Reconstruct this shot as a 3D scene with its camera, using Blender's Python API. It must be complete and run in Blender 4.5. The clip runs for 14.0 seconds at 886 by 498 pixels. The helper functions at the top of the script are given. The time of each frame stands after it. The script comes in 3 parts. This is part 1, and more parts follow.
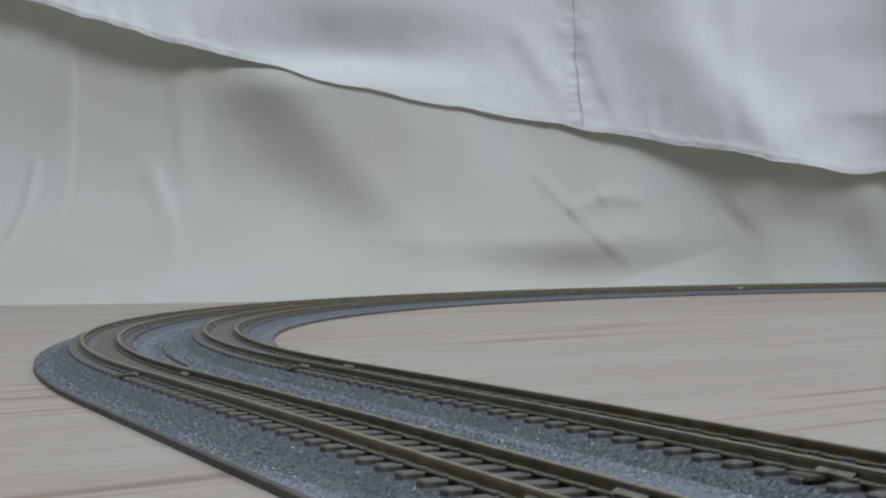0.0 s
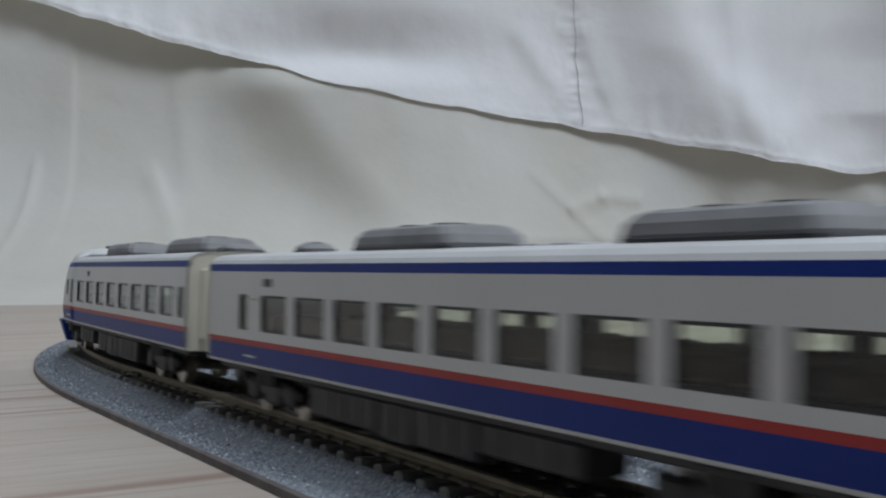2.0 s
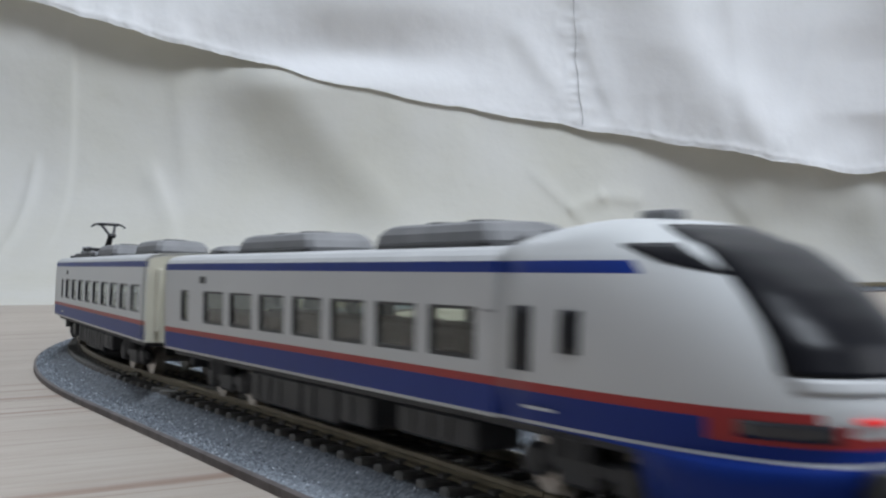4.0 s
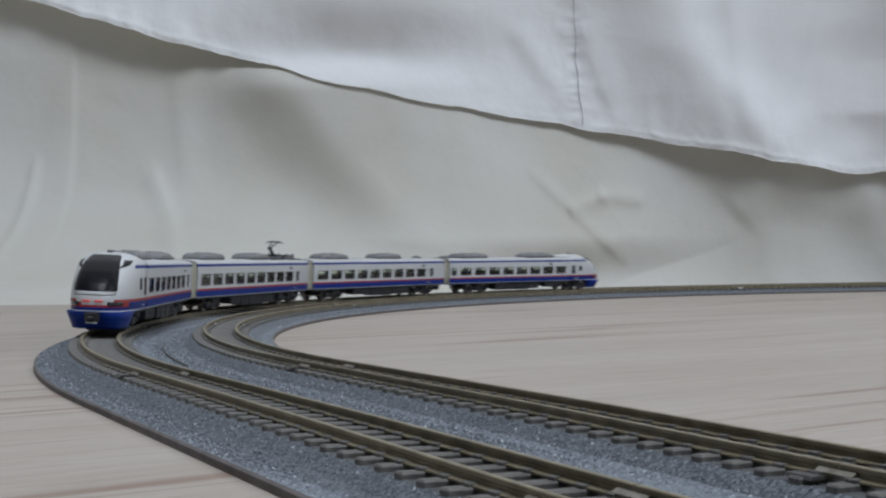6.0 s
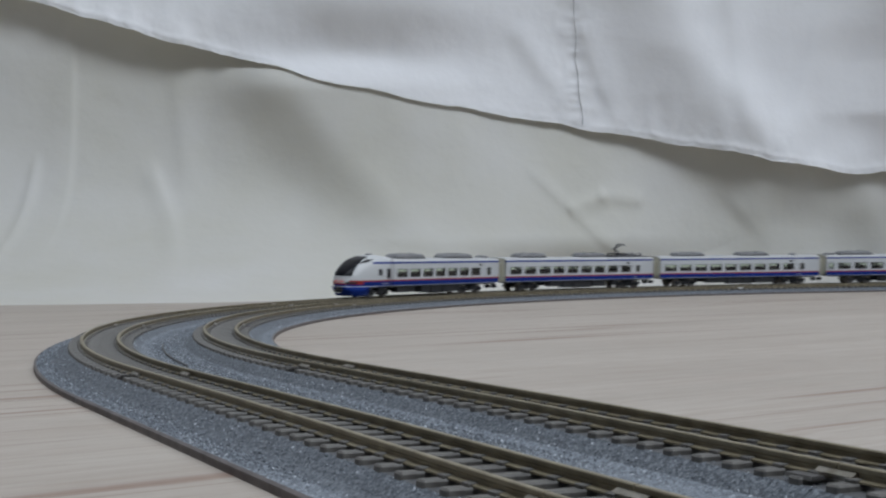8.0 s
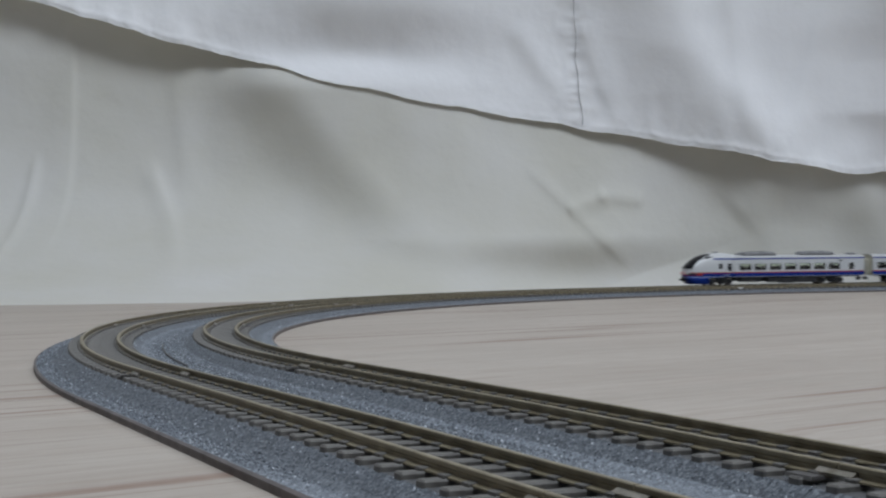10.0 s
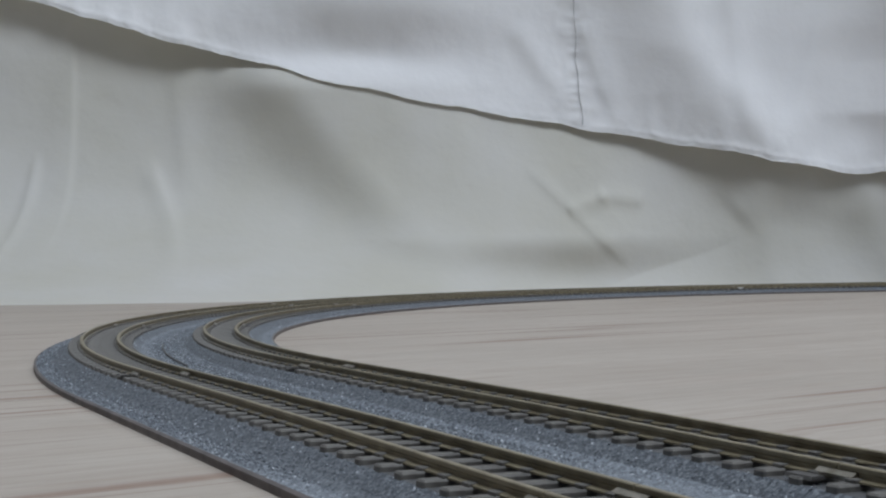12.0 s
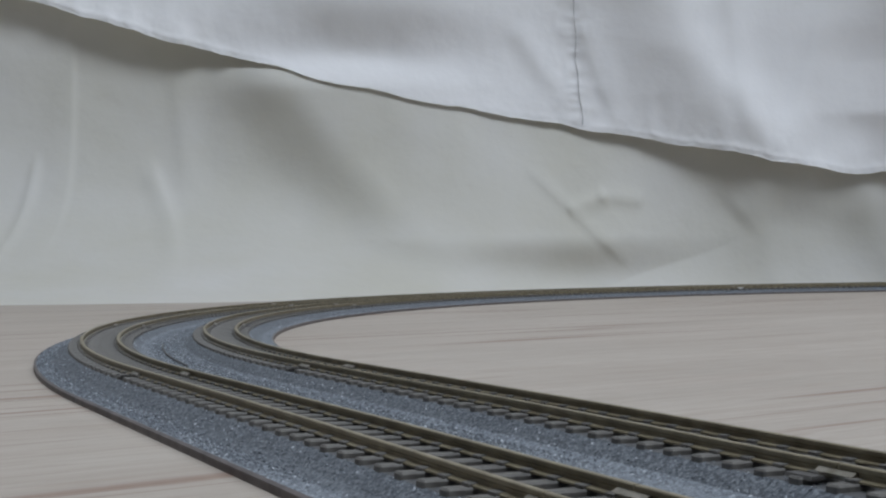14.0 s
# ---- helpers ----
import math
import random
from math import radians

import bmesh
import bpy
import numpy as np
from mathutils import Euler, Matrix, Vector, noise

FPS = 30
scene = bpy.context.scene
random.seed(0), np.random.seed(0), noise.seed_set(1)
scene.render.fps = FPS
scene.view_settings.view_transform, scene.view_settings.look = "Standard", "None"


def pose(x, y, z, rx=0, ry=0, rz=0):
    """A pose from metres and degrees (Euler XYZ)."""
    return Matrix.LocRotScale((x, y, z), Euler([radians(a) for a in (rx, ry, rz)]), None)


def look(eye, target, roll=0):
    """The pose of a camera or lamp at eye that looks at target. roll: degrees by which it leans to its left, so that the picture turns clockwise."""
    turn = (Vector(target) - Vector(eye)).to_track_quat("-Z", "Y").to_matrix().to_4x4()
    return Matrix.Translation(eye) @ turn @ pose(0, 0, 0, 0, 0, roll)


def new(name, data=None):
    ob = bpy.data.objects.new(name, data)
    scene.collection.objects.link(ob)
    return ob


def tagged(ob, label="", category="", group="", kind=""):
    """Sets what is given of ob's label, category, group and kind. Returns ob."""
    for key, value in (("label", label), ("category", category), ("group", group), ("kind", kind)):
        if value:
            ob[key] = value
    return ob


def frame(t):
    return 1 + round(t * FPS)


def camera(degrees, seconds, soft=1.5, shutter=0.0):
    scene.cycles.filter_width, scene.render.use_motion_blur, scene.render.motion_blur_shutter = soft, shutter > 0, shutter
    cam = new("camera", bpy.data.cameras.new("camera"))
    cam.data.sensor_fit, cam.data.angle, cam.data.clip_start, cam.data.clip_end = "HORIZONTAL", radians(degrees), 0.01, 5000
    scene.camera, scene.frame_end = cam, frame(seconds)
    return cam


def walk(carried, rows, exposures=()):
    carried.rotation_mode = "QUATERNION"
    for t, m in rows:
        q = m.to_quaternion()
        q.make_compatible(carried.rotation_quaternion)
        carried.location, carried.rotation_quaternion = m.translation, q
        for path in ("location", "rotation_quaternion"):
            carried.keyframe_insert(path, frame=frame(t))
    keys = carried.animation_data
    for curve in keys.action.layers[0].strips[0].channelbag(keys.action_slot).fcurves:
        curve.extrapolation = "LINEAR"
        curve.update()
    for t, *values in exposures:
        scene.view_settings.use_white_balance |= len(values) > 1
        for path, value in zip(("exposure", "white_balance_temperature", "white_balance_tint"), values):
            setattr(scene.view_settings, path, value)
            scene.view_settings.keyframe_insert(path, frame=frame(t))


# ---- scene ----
cam = camera(36.46, 14.0, soft=2.3, shutter=0.5)
EYE = (0.0, 0.0, 0.02509)
VIEW = look(EYE, (0.0, 1.0, 0.02509 + 0.00853), -0.576)
walk(cam, [(0.0, VIEW), (14.0, VIEW)],
     exposures=[(0.0, 0.0), (2.0, 0.0), (2.5, 0.34), (3.0, 0.5), (3.4, 0.5), (5.2, 0.1), (6.5, 0.05), (8.5, 0.05), (10.5, 0.0), (14.0, 0.0)])

# ---- daylight: an east window and a weak sky ----
world = bpy.data.worlds.new("world")
scene.world = world
world.use_nodes = True
sky = world.node_tree.nodes.new("ShaderNodeTexSky")
sky.sky_type = "NISHITA"
sky.sun_disc = False
sky.sun_elevation, sky.sun_rotation = radians(40), radians(100)
world.node_tree.links.new(sky.outputs[0], world.node_tree.nodes["Background"].inputs[0])
world.node_tree.nodes["Background"].inputs[1].default_value = 0.08


def area_lamp(name, eye, target, w, h, power, colour):
    data = bpy.data.lights.new(name, "AREA")
    data.shape, data.size, data.size_y = "RECTANGLE", w, h
    data.energy, data.color = power, colour
    ob = new(name, data)
    ob.matrix_world = look(eye, target)
    return ob


area_lamp("window_daylight", (1.96, -0.1, 1.35), (0.0, 0.2, 0.6), 1.6, 1.1, 10.5, (0.82, 0.905, 1.0))
area_lamp("ceiling_lamp_light", (0.32, -0.38, 2.3), (0.2, 0.15, 0.0), 0.9, 0.9, 45, (0.82, 0.90, 1.0))


# ---- materials ----
def material(name, colour, rough=0.5, metal=0.0, spec=0.5):
    m = bpy.data.materials.new(name)
    m.use_nodes = True
    b = m.node_tree.nodes["Principled BSDF"]
    b.inputs["Base Color"].default_value = (*colour, 1)
    b.inputs["Roughness"].default_value = rough
    b.inputs["Metallic"].default_value = metal
    b.inputs["Specular IOR Level"].default_value = spec
    return m


def textured(m, stops, scale, stretch=(1, 1, 1), detail=6, bump=0.0, bump_scale=None, distort=0.0, rough=None, kind="noise", dist=0.0002):
    """Colour from a noise ramp in object space, a finer bump, roughness from the same noise."""
    nt = m.node_tree
    n, l = nt.nodes, nt.links
    b = n["Principled BSDF"]
    tc = n.new("ShaderNodeTexCoord")
    mp = n.new("ShaderNodeMapping")
    mp.inputs["Scale"].default_value = stretch
    l.new(tc.outputs["Object"], mp.inputs[0])
    if kind == "noise":
        t = n.new("ShaderNodeTexNoise")
        t.inputs["Detail"].default_value = detail
        t.inputs["Distortion"].default_value = distort
    else:
        t = n.new("ShaderNodeTexVoronoi")
    t.inputs["Scale"].default_value = scale
    l.new(mp.outputs[0], t.inputs["Vector"])
    r = n.new("ShaderNodeValToRGB")
    while len(r.color_ramp.elements) < len(stops):
        r.color_ramp.elements.new(0.5)
    for e, (p, c) in zip(r.color_ramp.elements, stops):
        e.position, e.color = p, (*c, 1)
    src = t.outputs["Fac"] if kind == "noise" else t.outputs["Color"]
    l.new(src, r.inputs[0])
    l.new(r.outputs[0], b.inputs["Base Color"])
    if rough:
        mr = n.new("ShaderNodeMapRange")
        mr.inputs["To Min"].default_value, mr.inputs["To Max"].default_value = rough
        l.new(t.outputs[0] if kind == "noise" else t.outputs["Distance"], mr.inputs[0])
        l.new(mr.outputs[0], b.inputs["Roughness"])
    if bump:
        t2 = n.new("ShaderNodeTexNoise")
        t2.inputs["Scale"].default_value = bump_scale or scale
        t2.inputs["Detail"].default_value = 4
        l.new(mp.outputs[0], t2.inputs["Vector"])
        bp = n.new("ShaderNodeBump")
        bp.inputs["Strength"].default_value = bump
        bp.inputs["Distance"].default_value = dist
        l.new(t2.outputs["Fac"], bp.inputs["Height"])
        l.new(bp.outputs[0], b.inputs["Normal"])
    return m


def board_material():
    """Pale laminate board: long soft grain, brown streaks, faint mottling."""
    m = material("pale_board", (0.6, 0.5, 0.4), 0.55)
    nt = m.node_tree
    n, l = nt.nodes, nt.links
    b = n["Principled BSDF"]
    tc = n.new("ShaderNodeTexCoord")

    def grain(scale, stretch, detail, lo, hi, rot=0.0, distort=0.3):
        mp = n.new("ShaderNodeMapping")
        mp.vector_type = "TEXTURE"
        mp.inputs["Scale"].default_value = [1 / v for v in stretch]
        mp.inputs["Rotation"].default_value = (0, 0, rot)
        l.new(tc.outputs["Object"], mp.inputs[0])
        t = n.new("ShaderNodeTexNoise")
        t.inputs["Scale"].default_value = scale
        t.inputs["Detail"].default_value = detail
        t.inputs["Distortion"].default_value = distort
        l.new(mp.outputs[0], t.inputs["Vector"])
        r = n.new("ShaderNodeMapRange")
        r.inputs["From Min"].default_value, r.inputs["From Max"].default_value = lo, hi
        l.new(t.outputs["Fac"], r.inputs[0])
        return r.outputs[0]

    def mix(fac, a, c):
        x = n.new("ShaderNodeMix")
        x.data_type = "RGBA"
        l.new(fac, x.inputs["Factor"])
        if isinstance(a, tuple):
            x.inputs["A"].default_value = (*a, 1)
        else:
            l.new(a, x.inputs["A"])
        x.inputs["B"].default_value = (*c, 1)
        return x.outputs["Result"]

    c = mix(grain(7, (1, 5, 1), 4, 0.3, 0.7, 0.6), (0.355, 0.308, 0.262), (0.44, 0.392, 0.34))
    c = mix(grain(12, (1, 18, 1), 5, 0.46, 0.78, 0.6), c, (0.345, 0.28, 0.232))
    c = mix(grain(60, (1, 22, 1), 3, 0.5, 0.9, 0.6), c, (0.48, 0.43, 0.383))
    c = mix(grain(85, (1, 9, 1), 4, 0.5, 0.8, 0.6), c, (0.33, 0.27, 0.222))
    c = mix(grain(5, (1, 34, 1), 3, 0.59, 0.68, 0.6, 0.8), c, (0.25, 0.17, 0.13))
    l.new(c, b.inputs["Base Color"])
    bp = n.new("ShaderNodeBump")
    bp.inputs["Strength"].default_value = 0.15
    bp.inputs["Distance"].default_value = 0.0003
    l.new(grain(60, (1, 22, 1), 4, 0.2, 0.8, 0.6), bp.inputs["Height"])
    l.new(bp.outputs[0], b.inputs["Normal"])
    return m


BOARD = board_material()
# Lower sheet's shade and warm tint are put into a darker, yellower cotton.
CLOTH = textured(material("shaded_cotton", (0.8, 0.79, 0.76), 0.95, spec=0.1),
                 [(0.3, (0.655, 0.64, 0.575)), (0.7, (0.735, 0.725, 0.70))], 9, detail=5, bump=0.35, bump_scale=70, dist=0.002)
# Paler cotton: the front sheet's stronger light is put into its colour.
CLOTH_FRONT = textured(material("lit_cotton", (0.8, 0.79, 0.8), 0.95, spec=0.1),
                       [(0.3, (0.86, 0.86, 0.875)), (0.7, (0.91, 0.91, 0.925))], 9, detail=5, bump=0.4, bump_scale=60, dist=0.002)


def translucent(m, fac, colour):
    """Lets part of the light through a thin cloth."""
    n, l = m.node_tree.nodes, m.node_tree.links
    tr = n.new("ShaderNodeBsdfTranslucent")
    tr.inputs["Color"].default_value = (*colour, 1)
    mx = n.new("ShaderNodeMixShader")
    mx.inputs[0].default_value = fac
    l.new(n["Principled BSDF"].outputs[0], mx.inputs[1])
    l.new(tr.outputs[0], mx.inputs[2])
    l.new(mx.outputs[0], n["Material Output"].inputs[0])


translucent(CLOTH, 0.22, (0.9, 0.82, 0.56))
translucent(CLOTH_FRONT, 0.17, (0.9, 0.86, 0.72))
SEAM = textured(material("seam_thread", (0.3, 0.3, 0.3), 0.9), [(0.3, (0.32, 0.32, 0.32)), (0.7, (0.7, 0.7, 0.7))], 150)
# Unseen walls and ceiling, toned dark blue-grey to cut and cool the fill light.
WALL_GREY = textured(material("fill_cutting_grey", (0.75, 0.74, 0.72), 0.9), [(0.3, (0.20, 0.205, 0.22)), (0.7, (0.235, 0.24, 0.255))], 6)
# Unseen wall made white to bounce light back through the sheets.
WHITE_WALL = textured(material("bounce_white", (0.8, 0.8, 0.78), 0.9), [(0.3, (0.78, 0.78, 0.76)), (0.7, (0.83, 0.83, 0.81))], 6)
BALLAST = textured(material("grey_ballast", (0.2, 0.21, 0.23), 0.8),
                   [(0.1, (0.09, 0.10, 0.117)), (0.45, (0.165, 0.185, 0.212)), (0.75, (0.22, 0.245, 0.275)), (1.0, (0.36, 0.39, 0.42))],
                   2600, kind="voronoi", bump=0.8, bump_scale=2200, dist=0.0004)
# Bed strip between the sleepers, with the gap shade put into its dark colour.
BED_DARK = textured(material("shaded_track_bed", (0.06, 0.058, 0.057), 0.8), [(0.3, (0.055, 0.055, 0.056)), (0.7, (0.11, 0.11, 0.112))], 1400, bump=0.6, bump_scale=1800, dist=0.0003)
# Slopes beside the sleepers, darker than the ballast: shade put into the colour.
BED_SLOPE = textured(material("shaded_bed_slope", (0.09, 0.1, 0.11), 0.8),
                     [(0.1, (0.06, 0.067, 0.078)), (0.5, (0.115, 0.128, 0.147)), (1.0, (0.22, 0.24, 0.26))], 2600, kind="voronoi", bump=0.8, bump_scale=2200, dist=0.0004)
BED_SIDE = textured(material("brown_bed_plastic", (0.09, 0.075, 0.07), 0.6), [(0.3, (0.07, 0.058, 0.055)), (0.7, (0.13, 0.11, 0.105))], 300, bump=0.3, bump_scale=600)
RAIL = textured(material("weathered_nickel_rail", (0.2, 0.17, 0.11), 0.42, 0.4), [(0.3, (0.17, 0.142, 0.09)), (0.7, (0.29, 0.25, 0.17))], 250, rough=(0.38, 0.6))
SLEEPER = textured(material("brown_sleeper_plastic", (0.08, 0.07, 0.065), 0.6), [(0.3, (0.085, 0.08, 0.072)), (0.7, (0.165, 0.155, 0.142))], 700, bump=0.3, bump_scale=900)
JOINER = textured(material("nickel_joiner", (0.5, 0.47, 0.42), 0.35, 0.9), [(0.3, (0.2, 0.18, 0.14)), (0.7, (0.42, 0.39, 0.34))], 500)
# Paler copy of the joiner metal; the glint at one joint is put into colour.
GLINT_JOINER = textured(material("glinting_joiner", (0.75, 0.74, 0.72), 0.3, 0.6), [(0.3, (0.65, 0.64, 0.62)), (0.7, (0.85, 0.84, 0.82))], 500)
JOINT = material("dark_joint_plastic", (0.075, 0.07, 0.066), 0.6)
WHITE = textured(material("white_car_paint", (0.72, 0.72, 0.70), 0.32), [(0.3, (0.55, 0.56, 0.565)), (0.7, (0.595, 0.605, 0.605))], 60, rough=(0.28, 0.36))
ROOF = textured(material("pale_grey_roof", (0.62, 0.62, 0.61), 0.5), [(0.3, (0.45, 0.455, 0.46)), (0.7, (0.51, 0.515, 0.52))], 90)
BLUE = textured(material("deep_blue_paint", (0.012, 0.035, 0.19), 0.42, spec=0.15), [(0.3, (0.006, 0.028, 0.20)), (0.7, (0.009, 0.035, 0.24))], 80)
RED = textured(material("vermilion_paint", (0.55, 0.06, 0.03), 0.42, spec=0.2), [(0.3, (0.33, 0.035, 0.035)), (0.7, (0.40, 0.045, 0.042))], 80)
CREAM = textured(material("ivory_end_plastic", (0.6, 0.58, 0.48), 0.45), [(0.3, (0.56, 0.54, 0.45)), (0.7, (0.64, 0.62, 0.52))], 120)
UNDER = textured(material("dark_underframe_plastic", (0.045, 0.045, 0.047), 0.55), [(0.3, (0.016, 0.016, 0.018)), (0.7, (0.038, 0.037, 0.037))], 300, bump=0.3, bump_scale=500)
BLACK = material("black_plastic", (0.012, 0.012, 0.014), 0.45)
GREY_UNIT = textured(material("grey_unit_plastic", (0.19, 0.19, 0.195), 0.6), [(0.3, (0.16, 0.16, 0.165)), (0.7, (0.23, 0.23, 0.235))], 200, bump=0.25, bump_scale=500)
WHEEL = textured(material("steel_wheel", (0.4, 0.38, 0.35), 0.35, 0.9), [(0.3, (0.25, 0.22, 0.19)), (0.7, (0.5, 0.47, 0.43))], 400)
SEAT = textured(material("maroon_seat_plastic", (0.1, 0.045, 0.045), 0.6), [(0.3, (0.04, 0.022, 0.026)), (0.7, (0.075, 0.042, 0.046))], 200)
FLOOR_IN = material("dark_interior_plastic", (0.06, 0.055, 0.05), 0.7)
SCREEN = textured(material("black_windscreen", (0.008, 0.008, 0.01), 0.3, spec=0.12), [(0.3, (0.007, 0.007, 0.009)), (0.7, (0.011, 0.011, 0.014))], 50)
LENS = material("lamp_lens", (0.03, 0.03, 0.035), 0.1)
TAIL = material("red_tail_lamp", (0.4, 0.02, 0.02), 0.3)
TAIL.node_tree.nodes["Principled BSDF"].inputs["Emission Color"].default_value = (1, 0.03, 0.03, 1)
TAIL.node_tree.nodes["Principled BSDF"].inputs["Emission Strength"].default_value = 0.35
MARK = material("white_lettering_paint", (0.6, 0.62, 0.66), 0.4)
GREYMARK = material("grey_lettering_paint", (0.3, 0.3, 0.32), 0.4)


def glass_material():
    m = bpy.data.materials.new("smoked_glass")
    m.use_nodes = True
    n, l = m.node_tree.nodes, m.node_tree.links
    n.remove(n["Principled BSDF"])
    tr = n.new("ShaderNodeBsdfTransparent")
    tr.inputs[0].default_value = (0.92, 0.95, 0.91, 1)
    gl = n.new("ShaderNodeBsdfGlossy")
    gl.inputs["Color"].default_value = (0.9, 0.9, 0.9, 1)
    gl.inputs["Roughness"].default_value = 0.08
    lw = n.new("ShaderNodeLayerWeight")
    lw.inputs["Blend"].default_value = 0.5
    pw = n.new("ShaderNodeMath")
    pw.operation = "POWER"
    pw.inputs[1].default_value = 4.0
    l.new(lw.outputs["Facing"], pw.inputs[0])
    fr = n.new("ShaderNodeMath")
    fr.operation = "MULTIPLY_ADD"
    fr.inputs[1].default_value, fr.inputs[2].default_value = 0.5, 0.02
    l.new(pw.outputs[0], fr.inputs[0])
    mx = n.new("ShaderNodeMixShader")
    l.new(fr.outputs[0], mx.inputs[0])
    # A little grey diffuse is mixed into the clear glass.
    haze = n.new("ShaderNodeBsdfDiffuse")
    haze.inputs["Color"].default_value = (0.42, 0.42, 0.45, 1)
    hazed = n.new("ShaderNodeMixShader")
    hazed.inputs[0].default_value = 0.015
    l.new(tr.outputs[0], hazed.inputs[1])
    l.new(haze.outputs[0], hazed.inputs[2])
    l.new(hazed.outputs[0], mx.inputs[1])
    l.new(gl.outputs[0], mx.inputs[2])
    l.new(mx.outputs[0], n["Material Output"].inputs[0])
    return m


GLASS = glass_material()


# ---- mesh helpers ----
def mesh_object(name, bm, mats, parent=None, smooth=False):
    me = bpy.data.meshes.new(name)
    bm.normal_update()
    bm.to_mesh(me)
    bm.free()
    for m in (mats if isinstance(mats, (list, tuple)) else [mats]):
        me.materials.append(m)
    if smooth:
        for p in me.polygons:
            p.use_smooth = True
    ob = new(name, me)
    if parent:
        ob.parent = parent
    return ob


def part(name, bm, mats, parent, label="", smooth=False):
    return tagged(mesh_object(name, bm, mats, parent, smooth), label=label)


def box(bm, x0, x1, y0, y1, z0, z1, bevel=0.0, segments=1):
    g = bmesh.ops.create_cube(bm, size=1.0)
    vs = g["verts"]
    bmesh.ops.scale(bm, vec=(x1 - x0, y1 - y0, z1 - z0), verts=vs)
    bmesh.ops.translate(bm, vec=((x0 + x1) / 2, (y0 + y1) / 2, (z0 + z1) / 2), verts=vs)
    if bevel:
        es = list({e for v in vs for e in v.link_edges})
        bmesh.ops.bevel(bm, geom=es, offset=bevel, segments=segments, affect="EDGES", profile=0.6)
    return bm


def boxed(*a, **k):
    return box(bmesh.new(), *a, **k)


def rod(bm, a, b, r, n=8):
    a, b = Vector(a), Vector(b)
    m = Matrix.Translation((a + b) / 2) @ (b - a).to_track_quat("Z", "Y").to_matrix().to_4x4()
    bmesh.ops.create_cone(bm, cap_ends=True, segments=n, radius1=r, radius2=r, depth=(b - a).length, matrix=m)
    return bm


def grid_faces(bm, rows, closed=False, material_of=None, skip=None):
    """Quads between rows of points (all of one length)."""
    vs = [[bm.verts.new(p) for p in row] for row in rows]
    n = len(rows[0])
    for i in range(len(rows) - 1):
        for j in range(n if closed else n - 1):
            if skip and skip(i, j):
                continue
            k = (j + 1) % n
            f = bm.faces.new((vs[i][j], vs[i + 1][j], vs[i + 1][k], vs[i][k]))
            if material_of:
                f.material_index = material_of(i, j)
    return vs


# ---- the line of the track ----
CX, CY, RM = 0.41913, 0.48286, 0.50909
A1 = 3.60097
SPACING, GAUGE = 0.033, 0.0093
RAIL_TOP = 0.00527
CANT, EASE, BEND = 0.0502, 0.20, -0.0273
ARC = math.pi
OUTER = SPACING / 2


def on_line(s, off, radius_ref):
    """Place and direction at s metres along the line of radius radius_ref, off metres outside the middle line."""
    length = ARC * radius_ref
    u = min(max(s, 0.0), length)
    a = A1 - u / radius_ref
    ex = s - u
    n = Vector((math.cos(a), math.sin(a)))
    t = Vector((math.sin(a), -math.cos(a)))
    bend = BEND * min(ex, 0.0)
    p = Vector((CX, CY)) + n * (RM + off - bend * ex / 2) + t * ex
    return p, (t - n * bend).normalized()


def cant(s, radius_ref):
    """Lean of the track towards the inside of the curve, in radians."""
    return CANT * min(max((s + EASE) / EASE, 0), 1) * min(max((ARC * radius_ref + EASE - s) / EASE, 0), 1)


LIFT_AT = [-0.033, -0.0245, -0.0085, -0.004, 0.004, 0.0085, 0.0245, 0.033]
LIFT = [0.0, -0.00325, 0.01275, 0.006, 0.0, -0.00325, 0.01275, 0.0]


def lift(off, lean):
    """Height that the lean adds at an offset from the middle line."""
    return float(np.interp(off, LIFT_AT, LIFT)) * lean


def sag(s):
    """The straight by the camera lies a little lower than the curve."""
    return -0.0005 * min(max((-s - 0.09) / 0.10, 0.0), 1.0)


def sweep(bm, profile, s0, s1, closed=False, step=0.006, material_of=None, caps=True):
    """Sweeps a profile of (offset, height) along the middle line."""
    n = max(2, int(math.ceil((s1 - s0) / step)) + 1)
    rows = []
    for i in range(n):
        s = s0 + (s1 - s0) * i / (n - 1)
        row = []
        lean = cant(s, RM)
        for off, z in profile:
            p, _ = on_line(s, off, RM)
            row.append((p.x, p.y, z + lift(off, lean) + sag(s) if z > 0.0014 else z))
        rows.append(row)
    vs = grid_faces(bm, rows, closed=closed, material_of=(lambda i, j: material_of(j)) if material_of else None)
    if caps and closed:
        bm.faces.new(vs[0][::-1])
        bm.faces.new(vs[-1])
    bmesh.ops.recalc_face_normals(bm, faces=bm.faces)
    return bm


BED = 0.0327


def bed_profile():
    half = [(BED, 0.0), (BED, 0.0010), (BED - 0.0006, 0.0012), (0.0288, 0.0012), (0.0270, 0.0016), (0.0253, 0.0027), (0.0246, 0.0031),
            (0.0084, 0.0031), (0.0077, 0.0027), (0.0060, 0.0016), (0.0042, 0.0012), (0.0, 0.0013)]
    return half + [(-o, z) for o, z in half[-2::-1]]


# ---- room ----
def slab(name, x0, x1, y0, y1, z0, z1, mat, label, category):
    return tagged(mesh_object(name, boxed(x0, x1, y0, y1, z0, z1), mat), label, category, kind="structure")


slab("floor", -1.6, 2.0, -2.0, 1.6, -0.03, 0.0, BOARD, "pale wood-grain board floor with brown streaks", "floor")
slab("wall_north", -1.6, 2.0, 1.2, 1.3, -0.03, 2.4, WHITE_WALL, "unseen white wall that bounces light back into the sheets", "wall")
